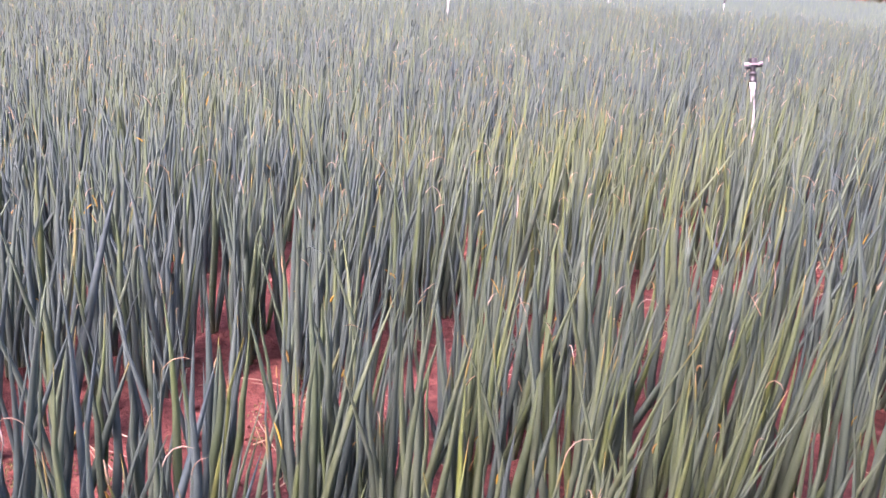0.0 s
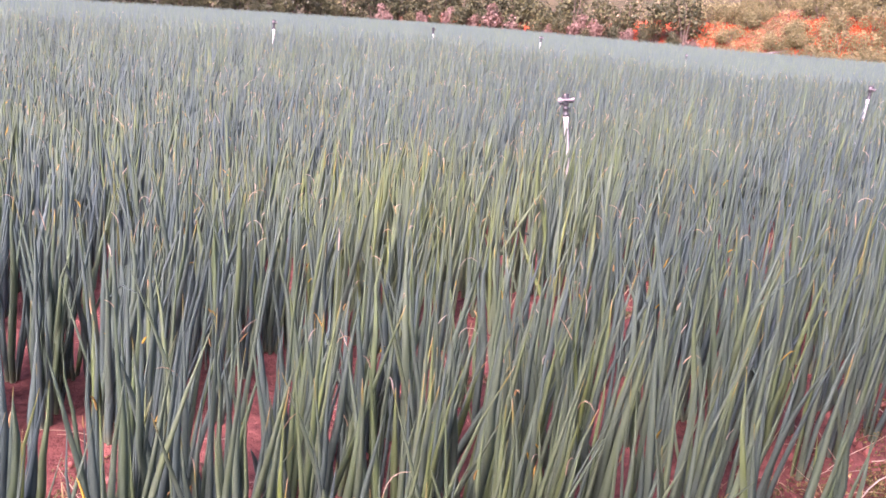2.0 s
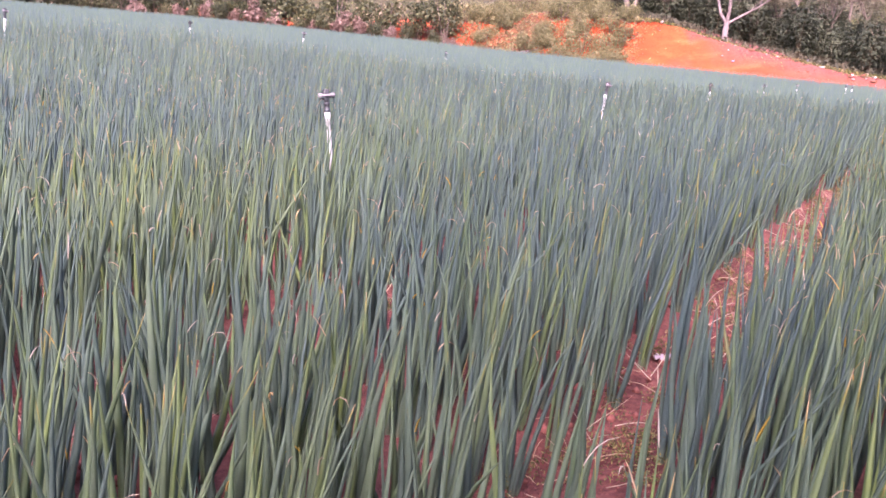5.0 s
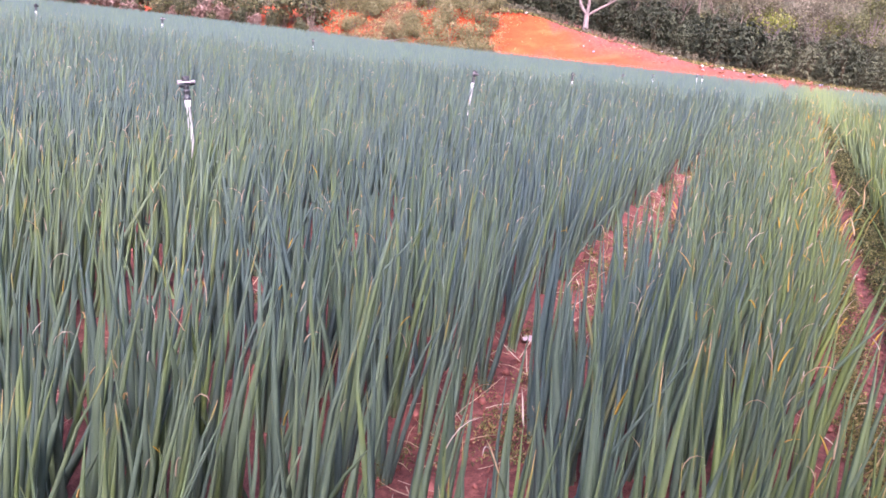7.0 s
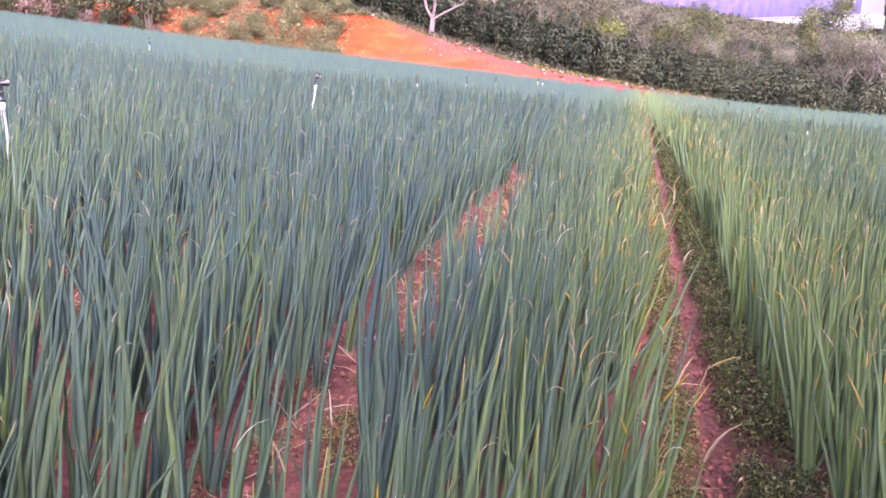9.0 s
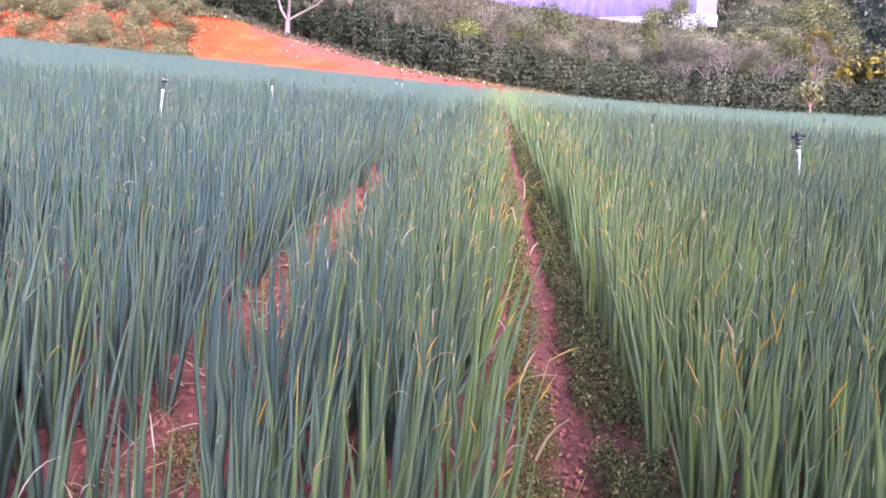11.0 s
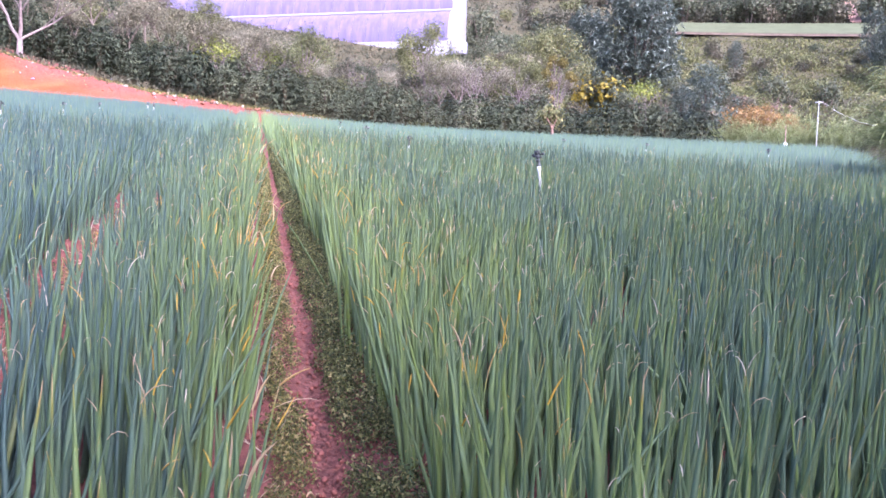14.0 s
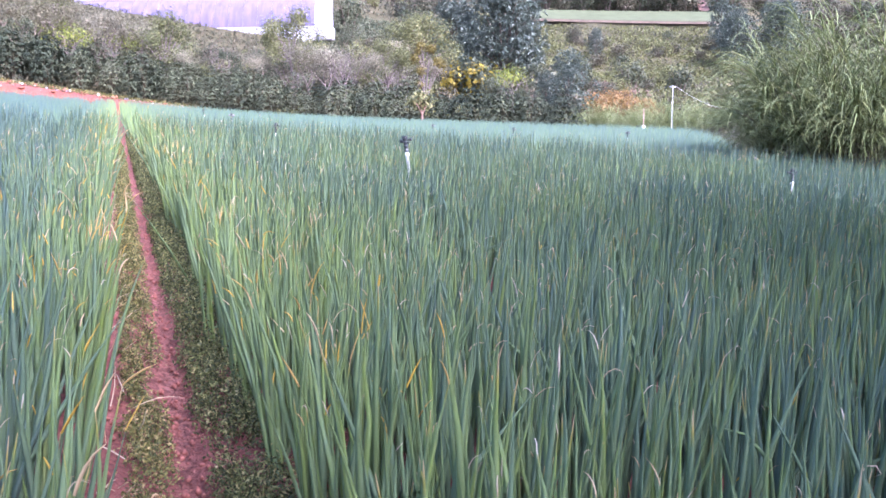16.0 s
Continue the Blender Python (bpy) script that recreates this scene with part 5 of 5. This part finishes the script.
def litter():
    rng = np.random.default_rng(91)
    mats = [plain("white_plastic_scrap", (0.6, 0.57, 0.58), 0.5, 0.4, 0.2, 6), plain("pale_stone", (0.36, 0.27, 0.24), 0.85, 0.2, 0.3, 5), plain("red_clod", (0.2, 0.08, 0.05), 0.9, 0.15, 0.3, 5), plain("lilac_scrap", (0.35, 0.32, 0.5), 0.6, 0.3, 0.2, 6)]
    names = ["plastic_scrap", "stone", "clay_lump", "plastic_scrap"]
    labels = ["crumpled white plastic scrap on the bank", "pale rough stone on the bank", "lump of red clay on the bank", "faded lilac plastic scrap on the bank"]
    for k in range(430):
        az = rng.uniform(18, 53)
        d = np.interp(az, [20, 30, 40, 47, 53], [0.6, 1.5, 3.2, 3.8, 4.2]) + rng.normal(0, 0.9)
        x, y = polar(az, float(field_edge(az)) + max(0.25, d))
        i = rng.choice(4, p=(0.24, 0.36, 0.32, 0.08))
        s = (0.03 + 0.15 * rng.random() ** 2) * (1.3 if i == 2 else 0.75 if i == 0 else 1.0)
        bm = bmesh.new()
        bmesh.ops.create_icosphere(bm, subdivisions=1, radius=1)
        for w in bm.verts:
            w.co *= rng.uniform(0.55, 1.2)
        vs = np.array([w.co[:] for w in bm.verts]) * (s, s * rng.uniform(0.6, 1.3), s * (0.5 if i != 1 else 0.7))
        fs = np.array([[w.index for w in q.verts] for q in bm.faces])
        bm.free()
        ob = mesh_object(names[i], vs, fs, mats[i])
        ob.matrix_basis = placed(x, y, rng.uniform(0, 6.28), ground(x, y) + s * 0.18)
        tagged(ob, labels[i], "stone" if i in (1, 2) else "litter", "rubble along the field edge")


litter()


def board(x, y, length, rz, rx):
    ob = mesh_object("fallen_log", *clean_tube([(-length / 2, 0, 0), (0, 0.03, 0.02), (length / 2, 0, 0)], [0.07, 0.065, 0.05], 8), BARK_PALE)
    ob.matrix_basis = pose(x, y, ground(x, y) + 0.25, 0, rx, rz)
    tagged(ob, "weathered pale log leaning on the red bank", "log")


board(*polar(61.6, 60.3), 2.4, 150, 12)


def film_material():
    m, n, l, b = material("greenhouse_film", 0.35, 0.5)
    mp = n.new("ShaderNodeMapping")
    mp.inputs["Scale"].default_value = (1.4, 1.4, 0.12)
    l.new(n.new("ShaderNodeNewGeometry").outputs["Position"], mp.inputs[0])
    k = noise_tex(n, l, 1.0, 5, 0.6, mp.outputs[0])
    c = ramp(n, [(0.3, (0.088, 0.064, 0.155)), (0.5, (0.118, 0.09, 0.19)), (0.62, (0.148, 0.1, 0.165)), (0.75, (0.19, 0.155, 0.23))])
    l.new(k.outputs[0], c.inputs[0])
    l.new(c.outputs[0], b.inputs["Base Color"])
    return m


def greenhouse():
    film, frame_mat = film_material(), plain("white_steel", (0.36, 0.33, 0.4), 0.4, 0.5, 0.08, 6)
    a, b = np.array(polar(22.0, 104)), np.array(polar(47, 132))
    way = (b - a) / np.linalg.norm(b - a)
    back = np.array((way[1], -way[0]))
    if back @ a < 0:
        back = -back
    length = float(np.linalg.norm(b - a))
    z0 = 13.3
    e = new("greenhouse")
    e.matrix_basis = Matrix.Translation((a[0], a[1], z0)) @ Matrix(((way[0], back[0], 0, 0), (way[1], back[1], 0, 0), (0, 0, 1, 0), (0, 0, 0, 1)))
    bays = 32
    step = length / bays

    def sheet(name, prof, x0, x1, mat, label=""):
        prof = np.array(prof)
        n = len(prof)
        vs = [(x, p[0], p[1]) for x in (x0, x1) for p in prof] + [(x, p[0] + 0.02, p[1] - 0.02) for x in (x0, x1) for p in prof]
        fs = [(i, i + 1, n + i + 1, n + i) for i in range(n - 1)] + [(2 * n + i, 3 * n + i, 3 * n + i + 1, 2 * n + i + 1) for i in range(n - 1)]
        return mesh_object(name, np.array(vs), np.array(fs), mat, e, smooth=True, label=label)

    low = [(0.0 + 2.6 * (1 - math.cos(q)), 1.0 + 4.1 * math.sin(q)) for q in np.linspace(0, 1.25, 9)]
    y1, z1 = low[-1]
    high = [(y1 + 0.5 + 3.2 * (1 - math.cos(q)), z1 + 0.3 + 3.4 * math.sin(q)) for q in np.linspace(0, 1.4, 9)]
    for k in range(bays):
        x0, x1 = k * step + 0.05, (k + 1) * step - 0.05
        sheet("skirt", [(0, -2.5), (0, 0.0), (0, 0.95)], x0, x1, frame_mat, "white lower skirt panel")
        sheet("film_panel", low, x0, x1, film, "lilac plastic film stretched over the hoops")
        sheet("roof_panel", high, x0, x1, film, "lilac plastic film stretched over the hoops")
    for k in range(bays + 1):
        pts = [(k * step, p[0], p[1] + 0.03) for p in [(0, -0.4)] + low + high]
        v, f = clean_tube(pts, [0.025 if 0 < k < bays else 0.08] * len(pts), 6)
        mesh_object("hoop", v, f, film if 0 < k < bays else frame_mat, e)
    for y, z, r in ((0, 1.0, 0.08), (y1 + 0.2, z1 + 0.15, 0.13), (high[-1][0], high[-1][1], 0.2)):
        v, f = clean_tube([(-0.1, y, z), (length / 2, y, z), (length + 0.1, y, z)], [r] * 3, 6)
        mesh_object("gutter", v, f, frame_mat, e)
    # gable end and back
    prof = [(0, -2.5)] + low + high + [(high[-1][0] + 4, high[-1][1]), (high[-1][0] + 4, -2.5)]
    vs = [(0.02, p[0], p[1]) for p in prof] + [(0.06, p[0], p[1]) for p in prof]
    n = len(prof)
    bm = bmesh.new()
    ring = [bm.verts.new(p) for p in vs[:n]]
    bm.faces.new(ring)
    bmesh.ops.triangulate(bm, faces=bm.faces)
    bm.verts.index_update()
    fs = np.array([[w.index for w in q.verts] for q in bm.faces])
    bm.free()
    mesh_object("gable_end", np.array(vs[:n]), fs, plain("pale_film", (0.23, 0.21, 0.26), 0.4, 0.4, 0.12, 0.8), e, label="white film gable end")
    v, f = box(-1.3, 0.6, 0.2, 1.6, 1.6, 1.5, 0.05)
    mesh_object("pump_box", v, f, frame_mat, e, label="white housing beside the gable")
    tagged(e, "long film greenhouse with lilac plastic roof and white frame", "greenhouse")


greenhouse()


def far_field():
    az = np.radians(np.linspace(-4.6, 7.4, 60))
    r = np.linspace(145.6, 157, 16)
    rr, aa = np.meshgrid(r, az, indexing="ij")
    x, y = STAND[0] + rr * np.cos(aa), STAND[1] + rr * np.sin(aa)
    z = land_z(x, y) + 0.9 + 0.08 * np.sin(rr * 5)
    n, m = x.shape
    i, j = np.meshgrid(np.arange(n - 1), np.arange(m - 1), indexing="ij")
    quads = np.stack([i * m + j, (i + 1) * m + j, (i + 1) * m + j + 1, i * m + j + 1], -1).reshape(-1, 4)
    ob = mesh_object("terrace_field", np.stack([x, y, z], -1).reshape(-1, 3), quads, plain("pale_crop", (0.078, 0.084, 0.048), 0.95, 0.03, 0.25, 0.5), smooth=True)
    tagged(ob, "pale green terraced plot on the far hillside", "field", kind="structure")
    x, y = (144.6 * np.cos(az), 144.6 * np.sin(az))
    vs = np.concatenate([np.stack([x, y, land_z(x, y) + 0.6], 1), np.stack([x * 1.006, y * 1.006, land_z(x * 1.006, y * 1.006) + 0.86], 1)])
    k = len(x)
    lip = mesh_object("terrace_lip", vs, np.array([(q, q + 1, k + q + 1, k + q) for q in range(k - 1)]), plain("terrace_earth", (0.085, 0.062, 0.046), 0.9, 0.05, 0.4, 0.7), smooth=True)
    tagged(lip, "bare reddish earth edge of the far terrace", "bank", kind="structure")


far_field()


def dirt_track():
    """A worn reddish track climbing the hillside past the terrace."""
    rng = np.random.default_rng(88)
    r = np.linspace(158, 188, 22)
    az = -3.4 + 0.5 * (r - 158) / 30 + rng.normal(0, 0.03, 22)
    wide = np.linspace(0.32, 0.18, 22)
    rows = []
    for k in (-1, -0.4, 0.4, 1):
        a = np.radians(az + wide * k)
        x, y = STAND[0] + r * np.cos(a), STAND[1] + r * np.sin(a)
        rows.append(np.stack([x, y, land_z(x, y) + 1.0 - 0.15 * (abs(k) < 0.9)], 1))
    vs = np.concatenate(rows)
    fs = np.array([(i * 22 + j, i * 22 + j + 1, (i + 1) * 22 + j + 1, (i + 1) * 22 + j) for i in range(3) for j in range(21)])
    tagged(mesh_object("dirt_track", vs, fs, plain("track_earth", (0.22, 0.125, 0.095), 0.9, 0.1, 0.35, 0.6), smooth=True), "worn reddish dirt track climbing the hillside", "track", kind="structure")


dirt_track()


def furrow_scrap(x, y, wide, seed):
    """A crumpled piece of plastic film lying in the furrow."""
    rng = np.random.default_rng(seed)
    n = 9
    gx, gy = np.meshgrid(np.linspace(-0.5, 0.5, n), np.linspace(-0.4, 0.4, n), indexing="ij")
    z = np.array([0.35 * abs(noise.noise((a * 4, b * 4, seed))) + 0.12 * noise.noise((a * 11, b * 11, seed)) for a, b in zip(gx.ravel(), gy.ravel())])
    top = np.stack([gx.ravel() + rng.normal(0, 0.03, n * n), gy.ravel() + rng.normal(0, 0.03, n * n), z + 0.06], 1) * wide
    low = top - (0, 0, 0.002)
    i, j = np.meshgrid(np.arange(n - 1), np.arange(n - 1), indexing="ij")
    q = np.stack([i * n + j, (i + 1) * n + j, (i + 1) * n + j + 1, i * n + j + 1], -1).reshape(-1, 4)
    rim = np.concatenate([np.arange(n), np.arange(2 * n - 1, n * n, n), np.arange(n * n - 2, n * n - n - 1, -1), np.arange(n * n - 2 * n, 0, -n)])
    side = np.stack([rim, np.roll(rim, -1), np.roll(rim, -1) + n * n, rim + n * n], 1)
    ob = mesh_object("plastic_scrap", np.concatenate([top, low]), np.concatenate([q, q[:, ::-1] + n * n, side]), plain("pinkish_film", (0.36, 0.27, 0.29), 0.4, 0.5, 0.2, 30), smooth=True)
    ob.matrix_basis = placed(x, y, 0.7, ground(x, y) + 0.012)
    tagged(ob, "crumpled pinkish plastic scrap lying in the furrow", "litter")


furrow_scrap(2.58, 2.47, 0.09, 5)
